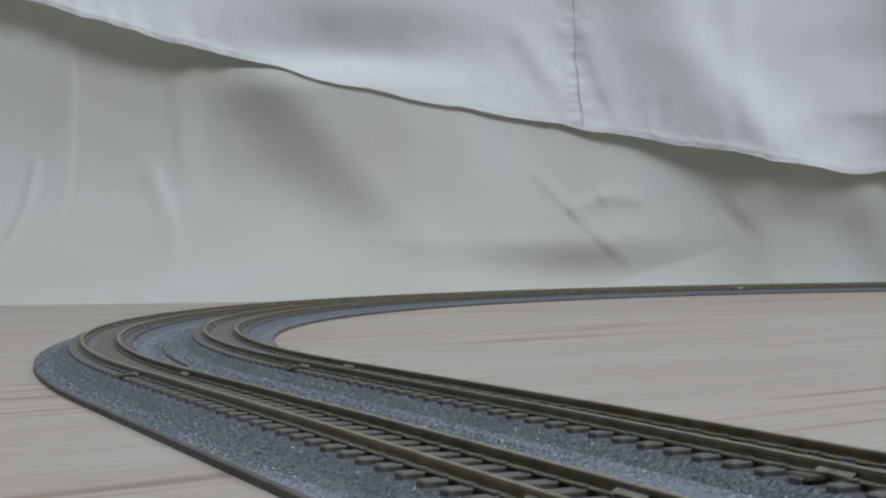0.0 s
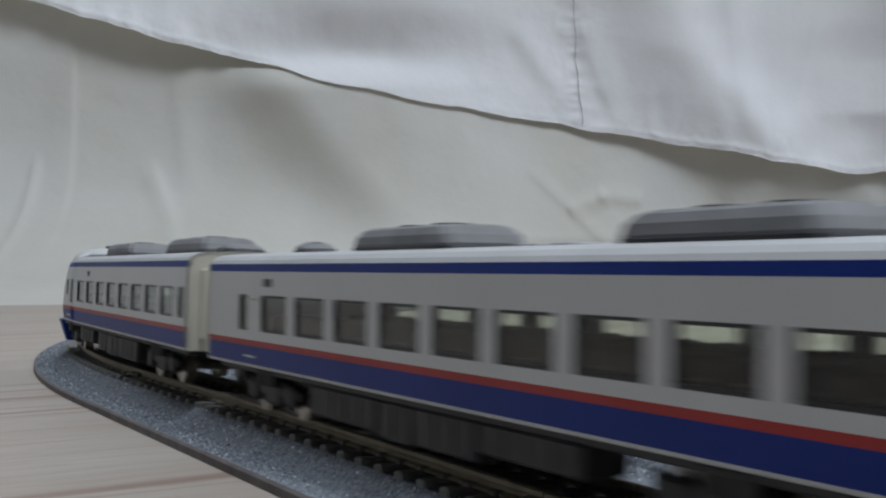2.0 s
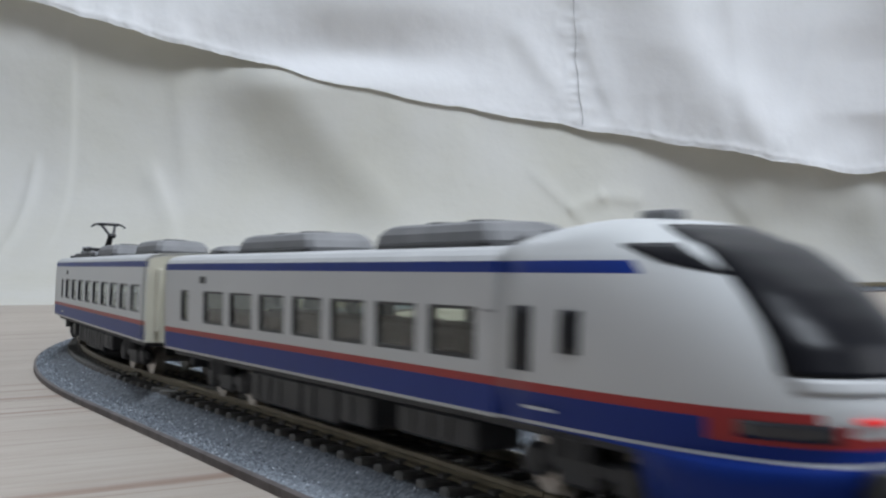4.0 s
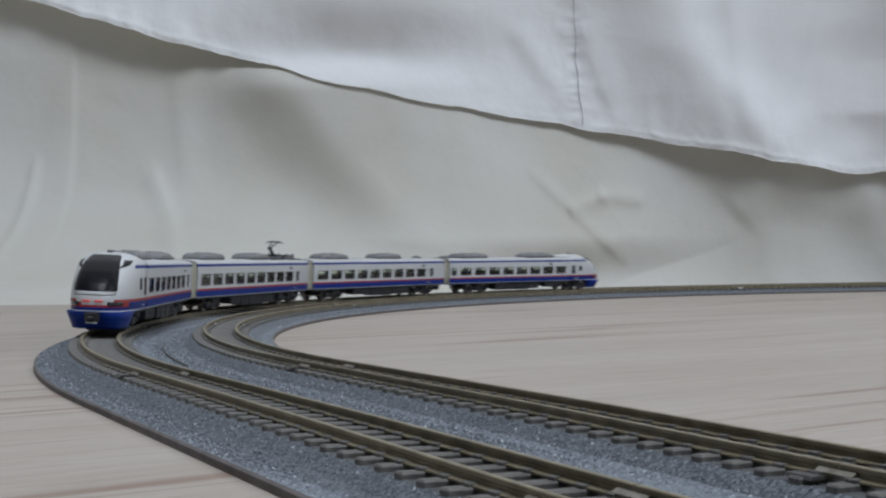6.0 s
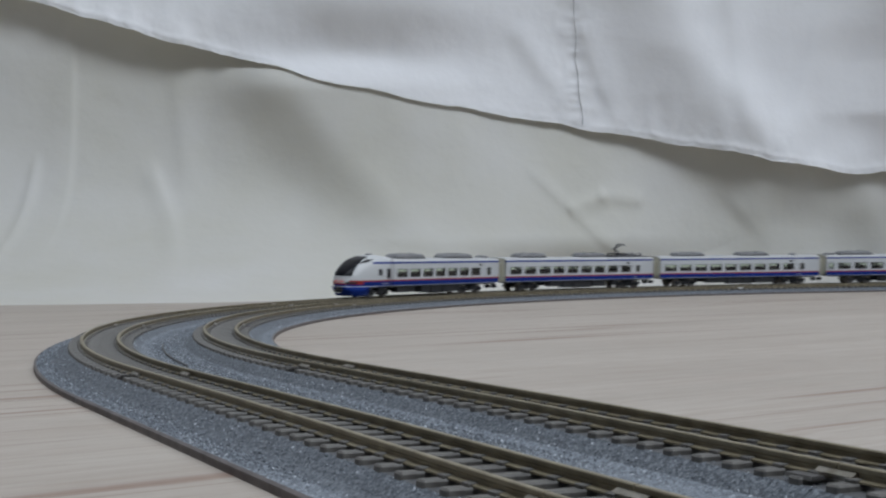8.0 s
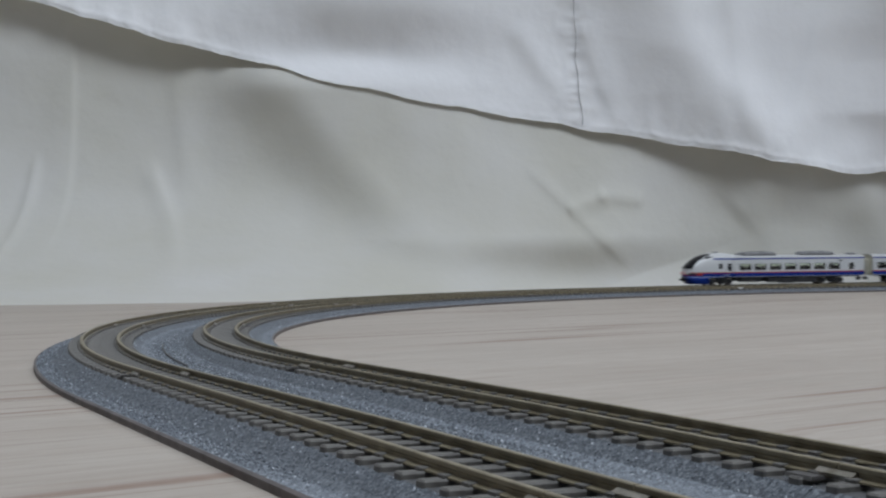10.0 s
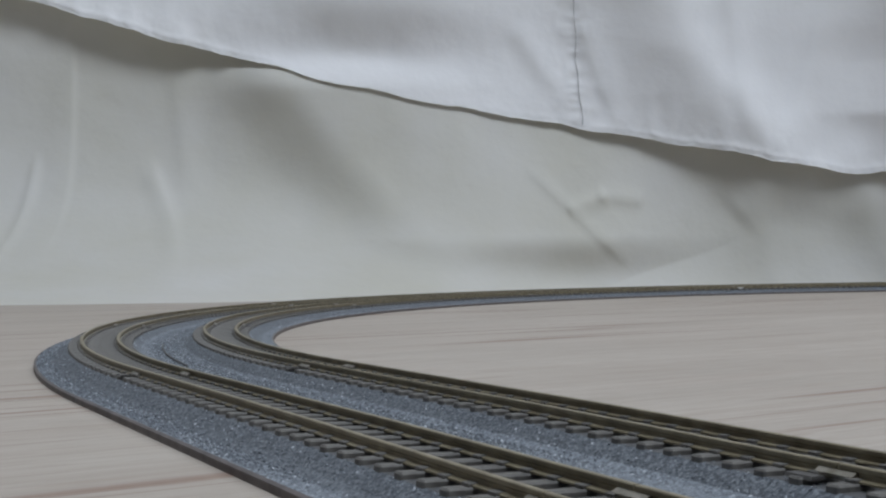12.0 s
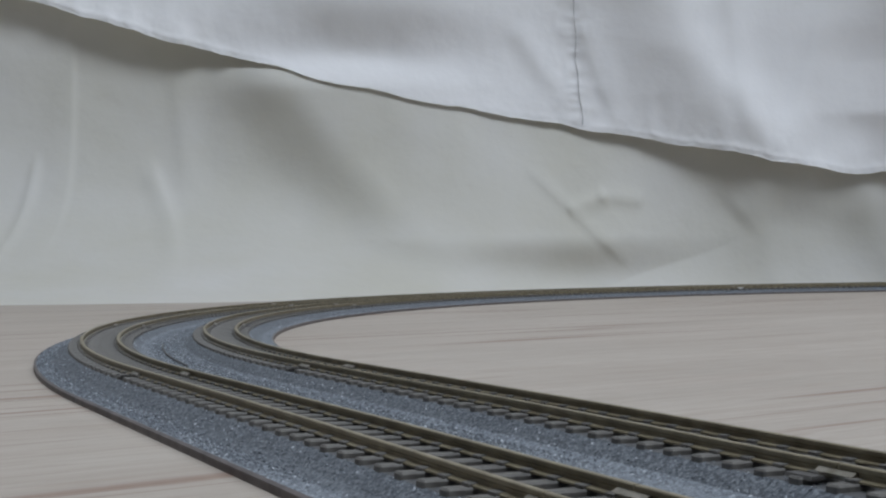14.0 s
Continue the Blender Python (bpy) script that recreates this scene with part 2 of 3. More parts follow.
slab("wall_south", -1.6, 2.0, -2.1, -2.0, -0.03, 2.4, WALL_GREY, "plain grey unseen wall, toned dark to cut fill light", "wall")
slab("wall_west", -1.7, -1.6, -2.1, 1.7, -0.03, 2.4, WALL_GREY, "plain grey unseen wall, toned dark to cut fill light", "wall")
slab("ceiling", -1.7, 2.1, -2.1, 1.7, 2.4, 2.5, WALL_GREY, "plain grey unseen ceiling, toned dark to cut fill light", "ceiling")


def east_wall():
    bm = bmesh.new()
    box(bm, 2.0, 2.1, -2.1, -0.85, -0.03, 2.4)
    box(bm, 2.0, 2.1, 0.85, 1.7, -0.03, 2.4)
    box(bm, 2.0, 2.1, -0.85, 0.85, -0.03, 0.75)
    box(bm, 2.0, 2.1, -0.85, 0.85, 1.95, 2.4)
    tagged(mesh_object("wall_east", bm, WALL_GREY), "plain grey unseen wall, toned dark, with a wide window opening", "wall", kind="structure")


east_wall()


# ---- hanging sheets ----
def ridge(x, z, x0, z0, x1, z1, wl, wr, amp, taper=0.25):
    """Height of a fold along a line; wl and wr: its reach on the left and on the right of the line."""
    dx, dz = x1 - x0, z1 - z0
    ln = np.hypot(dx, dz)
    t = ((x - x0) * dx + (z - z0) * dz) / ln ** 2
    d = ((x - x0) * dz - (z - z0) * dx) / ln * (1 if dz > 0 else -1)
    w = np.where(d < 0, wl, wr)
    end = np.clip((t + taper) / taper, 0, 1) * np.clip((1 + taper - t) / taper, 0, 1)
    end = end * end * (3 - 2 * end)
    return amp * end * np.exp(-(d / w) ** 2)


def wrinkle(x, z, scale, seed):
    out = np.zeros_like(x)
    rng = np.random.RandomState(seed)
    for k in range(14):
        a = rng.uniform(0, math.pi)
        f = scale * rng.uniform(0.6, 1.8)
        out += np.sin((x * np.cos(a) + z * np.sin(a)) * f + rng.uniform(0, 6.28) + 1.5 * np.sin((x * np.sin(a) - z * np.cos(a)) * f * 0.4)) / f
    return out * scale / 14


def hung(x, y, z):
    """The sheets hang a little further back than the plane they are shaped in."""
    return 1.035 * x, 1.035 * y, 0.02509 + 1.035 * (z - 0.02555) + 1.035 * y * 0.00128


def cloth(name, X, Y, Z, mat, label):
    n, m = X.shape
    X, Y, Z = hung(X, Y, Z)
    verts = np.stack([X, Y, Z], -1).reshape(-1, 3)
    i = np.arange(n * m).reshape(n, m)
    quads = np.stack([i[:-1, :-1], i[1:, :-1], i[1:, 1:], i[:-1, 1:]], -1).reshape(-1, 4)
    me = bpy.data.meshes.new(name)
    me.from_pydata(verts.tolist(), [], quads.tolist())
    me.materials.append(mat)
    for p in me.polygons:
        p.use_smooth = True
    ob = new(name, me)
    return tagged(ob, label, "sheet")


def swag(x, z, points, wl, wr, amp, along="z"):
    """Height of a soft fold whose crest follows a line of points; wl: reach on its lower left, wr: on its upper right."""
    pts = np.array(sorted(points, key=lambda q: q[1] if along == "z" else q[0]))
    p, q = (pts[:, 1], pts[:, 0]) if along == "z" else (pts[:, 0], pts[:, 1])
    here, there = (z, x) if along == "z" else (x, z)
    fine = np.linspace(p[0] - 0.3, p[-1] + 0.3, 1200)
    ends = [(q[1] - q[0]) / (p[1] - p[0]), (q[-1] - q[-2]) / (p[-1] - p[-2])]
    line = np.interp(fine, np.r_[fine[0], p, fine[-1]], np.r_[q[0] - 0.3 * ends[0], q, q[-1] + 0.3 * ends[1]])
    line = np.convolve(np.pad(line, 30, mode="edge"), np.ones(61) / 61, "valid")
    slope = np.gradient(line, fine)
    off = (there - np.interp(here, fine, line)) / np.sqrt(1 + np.interp(here, fine, slope) ** 2)
    w = np.where(off < 0, wl, wr)
    h = amp * np.exp(-(off / w) ** 2)
    if along == "x":
        run = np.clip((here - p[0]) / (p[-1] - p[0]), 0, 1)
        h = h * np.sin(np.pi * run) ** 2
    return h


def bump(x, z, x0, z0, rx, rz, amp):
    return amp * np.exp(-((x - x0) / rx) ** 2 - ((z - z0) / rz) ** 2)


SHEET_Y = 1.02
MAIN_CREST = [(-0.150, 0.235), (-0.136, 0.195), (-0.111, 0.162), (-0.066, 0.108), (-0.024, 0.062), (0.016, 0.022), (0.045, -0.01)]
SIDE_CREST = [(-0.060, 0.100), (0.020, 0.066), (0.090, 0.052), (0.150, 0.052), (0.230, 0.065)]
# folds of the lower sheet: x0, z0, x1, z1, reach left, reach right, height
LOWER_FOLDS = [
    (-0.212, 0.085, -0.170, 0.000, 0.010, 0.005, 0.0032),
    (-0.200, 0.160, -0.190, 0.090, 0.008, 0.012, 0.0014),
    (0.095, 0.062, 0.118, 0.071, 0.005, 0.007, 0.0022),
    (0.118, 0.071, 0.145, 0.068, 0.005, 0.007, 0.0020),
    (0.075, 0.080, 0.130, 0.025, 0.004, 0.007, 0.0016),
    (-0.281, 0.195, -0.279, 0.050, 0.020, 0.004, 0.0013),
    (-0.305, 0.095, -0.308, 0.030, 0.004, 0.005, 0.0020),
    (0.236, 0.090, 0.262, -0.050, 0.025, 0.050, 0.008),
    (0.225, 0.062, 0.262, 0.090, 0.014, 0.020, 0.0025),
    (0.312, 0.092, 0.372, -0.050, 0.022, 0.050, 0.008),
]
UPPER_FOLDS = [
    (-0.29, 0.215, -0.20, 0.190, 0.012, 0.020, 0.004),
    (0.300, 0.250, 0.266, 0.120, 0.010, 0.018, 0.0045),
    (0.215, 0.240, 0.228, 0.130, 0.010, 0.014, 0.004),
    (0.060, 0.190, 0.098, 0.135, 0.008, 0.012, 0.0025),
    (0.108, 0.190, 0.130, 0.130, 0.006, 0.012, 0.0025),
]
UPPER_CREST = [(0.150, 0.26), (0.168, 0.215), (0.188, 0.165), (0.228, 0.118)]
CORNER_CREST = [(0.380, 0.27), (0.385, 0.215), (0.410, 0.150), (0.47, 0.10)]


def sheets():
    x = np.concatenate([np.linspace(-0.75, -0.38, 60), np.linspace(-0.375, 0.375, 640), np.linspace(0.38, 1.35, 100)])
    v = np.linspace(0, 1, 300) ** 1.4 * 0.75
    X, Z = np.meshgrid(x, v, indexing="ij")
    foot = np.interp(x, [-0.75, -0.25, -0.13, -0.02, 0.08, 0.2, 0.4, 1.35], [0.78, 0.80, 0.815, 0.885, 0.955, 1.0, 1.01, 1.01])
    foot = np.convolve(np.pad(foot, 20, mode="edge"), np.ones(41) / 41, "valid")[:, None]
    Y = SHEET_Y + (foot - SHEET_Y) * np.exp(-Z / 0.035)
    fade = np.clip(Z / 0.042, 0, 1)
    fade = fade * fade * (3 - 2 * fade)
    fade = np.maximum(fade, np.clip((X - 0.12) / 0.1, 0, 1))
    top = np.clip((Z - 0.150) / 0.05, 0, 1)
    Y = Y - swag(X, Z, MAIN_CREST, 0.043, 0.115, 0.030) * fade * (1 - 0.95 * top * top * (3 - 2 * top))
    Y = Y - swag(X, Z, SIDE_CREST, 0.044, 0.060, 0.010, "x") * fade
    for f in LOWER_FOLDS:
        Y = Y - ridge(X, Z, *f) * fade
    Y = Y - 0.0042 * wrinkle(X, Z, 28, 3) * fade - 0.0013 * wrinkle(X, Z, 110, 4) * fade
    high = np.clip((Z - 0.04) / 0.07, 0, 1)
    Y = Y - (swag(X, Z, UPPER_CREST, 0.050, 0.040, 0.012) + swag(X, Z, CORNER_CREST, 0.055, 0.09, 0.045)) * high * high * (3 - 2 * high)
    behind = (x, v, Y.copy())
    cloth("hanging_sheet", X, Y, Z - 0.0006, CLOTH, "creased white cotton sheet hanging to the board, darkened for shade")

    # the front layer, cut off by its slanting hem
    hem_x = [-0.75, -0.29, -0.20, -0.115, -0.10, 0.0, 0.105, 0.18, 0.255, 0.30, 0.34, 0.45, 1.35]
    hem_z = [0.34, 0.2165, 0.1890, 0.1675, 0.1605, 0.1395, 0.1215, 0.1085, 0.094, 0.086, 0.087, 0.083, 0.05]
    hem = np.interp(x, hem_x, hem_z)
    hem = np.convolve(np.pad(hem, 6, mode="edge"), np.ones(13) / 13, "valid")
    hem = hem + 0.0006 * np.sin(x * 97) + 0.0012 * wrinkle(x, x * 0, 210, 5) + 0.0008 * wrinkle(x, x * 0, 520, 6)
    X, T = np.meshgrid(x, np.linspace(0, 1, 200), indexing="ij")
    Z = hem[:, None] + T ** 1.3 * (0.76 - hem[:, None])
    h = Z - hem[:, None]
    Y = SHEET_Y - 0.0125 - 0.003 * np.exp(-h / 0.03)
    for f in UPPER_FOLDS:
        Y = Y - ridge(X, Z, *f)
    Y = Y - swag(X, Z, UPPER_CREST, 0.042, 0.030, 0.016) - swag(X, Z, CORNER_CREST, 0.052, 0.09, 0.055)
    Y = Y - bump(X, Z, -0.05, 0.224, 0.080, 0.036, 0.021)
    Y = Y - 0.0034 * wrinkle(X, Z, 190, 21) * np.exp(-h / 0.014) - 0.0018 * wrinkle(X, Z, 240, 22) * np.exp(-((X - 0.1) / 0.012) ** 2)
    Y = Y - 0.0042 * wrinkle(X, Z, 30, 8) - 0.0018 * wrinkle(X, Z, 110, 9)
    Y = Y - 0.0006 * np.exp(-((h - 0.004) / 0.002) ** 2) - 0.0007 * wrinkle(X, Z, 480, 31) * np.exp(-h / 0.009)
    Y = Y - 0.00055 * wrinkle(X, Z, 900, 41) * np.exp(-h / 0.012) - 0.0007 * wrinkle(X, Z, 520, 42) * np.exp(-((X - 0.1) / 0.022) ** 2)
    Y = Y - 0.0011 * wrinkle(X, Z * 0.5, 260, 43) * np.clip(1.4 - h / 0.05, 0, 1)
    Y = Y - 0.0006 * np.sin(Z * 760 + 3 * np.sin(Z * 130)) * np.exp(-((X - 0.1) / 0.0055) ** 2)
    # it lies over the bulges of the sheet behind it
    under = np.array([np.interp(Z[i], behind[1], behind[2][i]) for i in range(len(x))]) - 0.0025
    soft = 0.004
    Y = -soft * np.log(np.exp(-(Y - 1.0) / soft) + np.exp(-(under - 1.0) / soft)) + 1.0
    front = cloth("front_sheet", X, Y, Z, CLOTH_FRONT, "creased white cotton sheet with a slanting hem, hung over another")

    # stitched seam that runs up from the hem
    bm = bmesh.new()
    last = None
    for k in range(60):
        z = 0.1245 + k * 0.0042
        xs = 0.1045 - 0.006 * min(1, k / 24) + 0.0005 * math.sin(k * 0.9) + 0.0006 * math.sin(k * 0.37 + 1)
        i = int(np.argmin(abs(x - xs)))
        j = int(np.argmin(abs(Z[i] - z)))
        p = Vector(hung(xs, Y[i, j] - 0.0008, z))
        if last:
            rod(bm, last, p, 0.0004, 6)
        last = p
    part("seam", bm, SEAM, front, "dark stitched seam")


sheets()


# ---- track sections ----
def rail_profile(off):
    h, w, f = 0.0015, 0.00042, 0.0009
    zb, zt = RAIL_TOP - h, RAIL_TOP
    return [(off - f, zb), (off + f, zb), (off + f, zb + 0.0002), (off + 0.00022, zb + 0.0004), (off + 0.00022, zt - 0.0007), (off + w, zt - 0.0005),
            (off + w, zt - 0.0001), (off + w - 0.0001, zt), (off - w + 0.0001, zt), (off - w, zt - 0.0001), (off - w, zt - 0.0005),
            (off - 0.00022, zt - 0.0007), (off - 0.00022, zb + 0.0004), (off - f, zb + 0.0002)]


PITCH = 0.0051


def sleeper_mesh():
    bm = bmesh.new()
    box(bm, -0.00095, 0.00095, -0.0083, 0.0083, 0.0026, 0.0039, 0.0002)
    for y in (-GAUGE / 2, GAUGE / 2):
        box(bm, -0.0007, 0.0007, y - 0.0014, y + 0.0014, 0.0039, 0.0043, 0.00008)
    me = bpy.data.meshes.new("sleeper")
    bm.to_mesh(me)
    bm.free()
    me.materials.append(SLEEPER)
    return me


SLEEPER_MESH = sleeper_mesh()


def sleeper_place(s, side):
    p, t = on_line(s, side * OUTER, RM)
    lean = cant(s, RM)
    return Matrix.Translation((p.x, p.y, lift(side * OUTER, lean) - 0.0001 + sag(s))) @ Matrix.Rotation(math.atan2(t.y, t.x), 4, "Z") @ Matrix.Rotation(lean, 4, "X")


def joined_sleepers(section, places):
    bm = bmesh.new()
    for m in places:
        g = bmesh.new()
        g.from_mesh(SLEEPER_MESH)
        g.transform(m)
        tmp = bpy.data.meshes.new("tmp")
        g.to_mesh(tmp)
        g.free()
        bm.from_mesh(tmp)
        bpy.data.meshes.remove(tmp)
    tagged(part("sleepers", bm, SLEEPER, section), kind="stuff")


def track_section(s0, s1, label, single, joiner=JOINER):
    """One piece of double track; s0 and s1 along the middle line."""
    sec = new("track_section")
    tagged(sec, label, "model track", "double track sections")
    g = 0.00012
    prof = bed_profile()
    last = len(prof) - 2
    bm = sweep(bmesh.new(), prof, s0 + g, s1 - g, closed=True, material_of=lambda j: 1 if j in (0, 1, last - 1, last) or j > last else 2 if j in (6, last - 6) else 3 if j in (3, 4, 5, 7, 8, last - 3, last - 4, last - 5, last - 7, last - 8) else 0)
    part("roadbed", bm, [BALLAST, BED_SIDE, BED_DARK, BED_SLOPE], sec, "grey ballast roadbed with a dark brown edge")
    for side in (1, -1):
        for r in (1, -1):
            off = side * OUTER + r * GAUGE / 2
            part("rail", sweep(bmesh.new(), rail_profile(off), s0 + g, s1 - g, closed=True, step=0.004), RAIL, sec, "dull brown metal rail", smooth=False)
            bm = bmesh.new()
            zb = RAIL_TOP - 0.0016
            sweep(bm, [(off - 0.0011, zb + 0.0001), (off + 0.0011, zb + 0.0001), (off + 0.0011, zb + 0.0006), (off + 0.00045, zb + 0.0010),
                       (off - 0.00045, zb + 0.0010), (off - 0.0011, zb + 0.0006)], s0 - 0.0026, s0 + 0.0026, closed=True, step=0.003)
            part("rail_joiner", bm, joiner, sec, "bare metal rail joiner")
        # dark clip plates at the end of the section
        bm = bmesh.new()
        for r in (1, -1):
            off = side * OUTER + r * 0.0069
            sweep(bm, [(off - 0.0010, 0.0036), (off + 0.0010, 0.0036), (off + 0.0008, 0.0040), (off - 0.0008, 0.0040)], s0 + 0.0007, s0 + 0.0045, closed=True)
        part("joint_clip", bm, JOINT, sec, "dark plastic joint clip")
        n = int((s1 - s0) / PITCH)
        places = []
        for i in range(n):
            s = s0 + (i + 0.5) * (s1 - s0) / n
            places.append(sleeper_place(s, side))
        if single:
            for m in places:
                ob = new("sleeper", SLEEPER_MESH)
                ob.parent = sec
                ob.matrix_basis = m
        else:
            joined_sleepers(sec, places)
    return sec


def ballast_stones(sec, s0, s1, count, seed):
    """Loose-looking grains glued on the roadbed."""
    rng = np.random.RandomState(seed)
    prof = bed_profile()[2:-2]
    offs, zs = np.array([p[0] for p in prof])[::-1], np.array([p[1] for p in prof])[::-1]
    s = rng.uniform(s0, s1, count)
    o = rng.uniform(-BED + 0.0008, BED - 0.0008, count)
    keep = (np.abs(np.abs(o) - OUTER) > 0.0081) | (rng.uniform(0, 1, count) < 0.12)
    slope = np.abs(np.abs(np.abs(o) - OUTER) - 0.0100) < 0.0019
    keep &= ~slope | (rng.uniform(0, 1, count) < 0.3)
    s, o = s[keep], o[keep]
    count = len(s)
    z = np.interp(o, offs, zs) + np.interp(o, LIFT_AT, LIFT) * np.array([cant(a, RM) for a in s]) + np.array([sag(a) for a in s])
    r = rng.uniform(0.00011, 0.00026, count)
    track = np.abs(np.abs(o) - OUTER) < 0.0082
    r = np.where(track, r * 0.8, r)
    base = np.array([(1, 0, 0), (-1, 0, 0), (0, 1, 0), (0, -1, 0), (0, 0, 1), (0, 0, -1)], float)
    tri = np.array([(0, 2, 4), (2, 1, 4), (1, 3, 4), (3, 0, 4), (2, 0, 5), (1, 2, 5), (3, 1, 5), (0, 3, 5)])
    pts = np.array([(*on_line(a, b, RM)[0], c) for a, b, c in zip(s, o, z)])
    rot = rng.uniform(0, 6.28, count)
    jit = rng.uniform(0.6, 1.3, (count, 6, 3))
    v = base[None] * jit
    c, sn = np.cos(rot)[:, None], np.sin(rot)[:, None]
    v = np.stack([v[..., 0] * c - v[..., 1] * sn, v[..., 0] * sn + v[..., 1] * c, v[..., 2] * 0.8 + v[..., 0] * 0.3], -1)
    v = v * r[:, None, None] + pts[:, None]
    f = tri[None] + (np.arange(count) * 6)[:, None, None]
    me = bpy.data.meshes.new("ballast_grains")
    me.from_pydata(v.reshape(-1, 3).tolist(), [], f.reshape(-1, 3).tolist())
    me.materials.append(GRAIN)
    ob = new("ballast_grains", me)
    ob.parent = sec
    tagged(ob, kind="stuff")


def grain_material():
    m = material("ballast_grain", (0.2, 0.21, 0.23), 0.6)
    n, l = m.node_tree.nodes, m.node_tree.links
    g = n.new("ShaderNodeNewGeometry")
    r = n.new("ShaderNodeValToRGB")
    stops = [(0.0, (0.08, 0.09, 0.106)), (0.4, (0.15, 0.168, 0.192)), (0.9, (0.24, 0.265, 0.297)), (1.0, (0.62, 0.65, 0.69))]
    while len(r.color_ramp.elements) < len(stops):
        r.color_ramp.elements.new(0.5)
    for e, (p, c) in zip(r.color_ramp.elements, stops):
        e.position, e.color = p, (*c, 1)
    l.new(g.outputs["Random Per Island"], r.inputs[0])
    l.new(r.outputs[0], n["Principled BSDF"].inputs["Base Color"])
    return m


GRAIN = grain_material()


def all_track():
    step = RM * ARC / 8
    cuts = [-1.043, -0.795, -0.547, -0.299, -0.147, 0.0]
    for a, b in zip(cuts, cuts[1:]):
        near = a > -0.31
        sec = track_section(a, b, "straight piece of grey ballasted double model track on the board", near and a > -0.2)
        if near:
            ballast_stones(sec, a, b, 40000 if a > -0.2 else 8000, int(1000 + a * 1000))
    for i in range(8):
        sec = track_section(i * step, (i + 1) * step, "curved piece of grey ballasted double model track on the board", i < 3, GLINT_JOINER if i == 4 else JOINER)
        if i < 5:
            ballast_stones(sec, i * step, (i + 1) * step, (36000, 26000, 18000, 12000, 8000)[i], 50 + i)
        if i == 0:
            bm = sweep(bmesh.new(), [(-0.00015, 0.0013), (0.00015, 0.0013), (0.00015, 0.0017), (-0.00015, 0.0017)], 0.055, 0.14, closed=True)
            part("centre_joint", bm, JOINT, sec, "thin dark joint line along the ballast")
    end = ARC * RM
    for i in range(3):
        track_section(end + i * 0.248, end + (i + 1) * 0.248, "straight piece of grey ballasted double model track on the board", False)


all_track()


# ---- train: local x forwards, z from the rail top, in millimetres ----
MM = 0.001
END_LEN, MID_LEN, GAP = 0.1470, 0.1374, 0.0078
BOGIE = 47.0
SILL, HEAD = 10.95, 15.6
HALF = [(9.15, 6.2), (9.35, 6.33), (9.42, 6.6), (9.5, 9.0), (9.5, 9.75), (9.5, SILL), (9.48, HEAD), (9.38, 18.6), (9.28, 19.6), (8.95, 20.1), (8.2, 20.6), (6.4, 20.95), (3.3, 21.15), (0.0, 21.2)]
BANDS = [0, 0, 1, 2, 0, 0, 0, 1, 3, 3, 3, 3, 3]


def shell(x0, x1, openings):
    """Car body from x0 to x1 with window openings cut through both sides."""
    xs = sorted({x0, x1, *[v for a, b in openings for v in (a, b)]})
    prof = HALF + [(-y, z) for y, z in HALF[-2::-1]]
    bands = BANDS + BANDS[::-1]
    win = {5, len(bands) - 6}
    cut = [any(a - 0.01 <= p and q <= b + 0.01 for a, b in openings) for p, q in zip(xs, xs[1:])]
    bm = bmesh.new()
    rows = [[(x * MM, y * MM, z * MM) for y, z in prof] for x in xs]
    grid_faces(bm, rows, material_of=lambda i, j: bands[j], skip=lambda i, j: cut[i] and j in win)
    bmesh.ops.recalc_face_normals(bm, faces=bm.faces)
    return bm


def section_face(bm, x, scale=1.0, depth=0.8, z_low=6.2):
    prof = [(y * scale, max(z, z_low)) for y, z in HALF] + [(-y * scale, max(z, z_low)) for y, z in HALF[-2::-1]]
    a = [bm.verts.new((x * MM, y * MM, z * MM)) for y, z in prof]
    b = [bm.verts.new(((x + depth) * MM, y * MM, z * MM)) for y, z in prof]
    bm.faces.new(a[::-1])
    bm.faces.new(b)
    for i in range(len(a)):
        k = (i + 1) % len(a)
        bm.faces.new((a[i], a[k], b[k], b[i]))
    bmesh.ops.recalc_face_normals(bm, faces=bm.faces)


def b6(x0, x1, y0, y1, z0, z1, bevel=0.0, segments=1, bm=None):
    return box(bm or bmesh.new(), x0 * MM, x1 * MM, y0 * MM, y1 * MM, z0 * MM, z1 * MM, bevel * MM, segments)


WINDOW_CACHE = {}


def window_meshes(w):
    if w not in WINDOW_CACHE:
        bm = bmesh.new()
        t = 0.35
        b6(-w / 2, w / 2, -0.5, 0.0, SILL - 0.02, SILL + t, bm=bm)
        b6(-w / 2, w / 2, -0.5, 0.0, HEAD - 0.3, HEAD + 0.02, bm=bm)
        b6(-w / 2, -w / 2 + t, -0.5, 0.0, SILL, HEAD, bm=bm)
        b6(w / 2 - t, w / 2, -0.5, 0.0, SILL, HEAD, bm=bm)
        fr = bpy.data.meshes.new("window")
        bm.to_mesh(fr)
        bm.free()
        fr.materials.append(BLACK)
        bm = b6(-w / 2 + 0.1, w / 2 - 0.1, -0.32, -0.22, SILL + 0.1, HEAD - 0.1)
        pn = bpy.data.meshes.new("pane")
        bm.to_mesh(pn)
        bm.free()
        pn.materials.append(GLASS)
        WINDOW_CACHE[w] = (fr, pn)
    return WINDOW_CACHE[w]


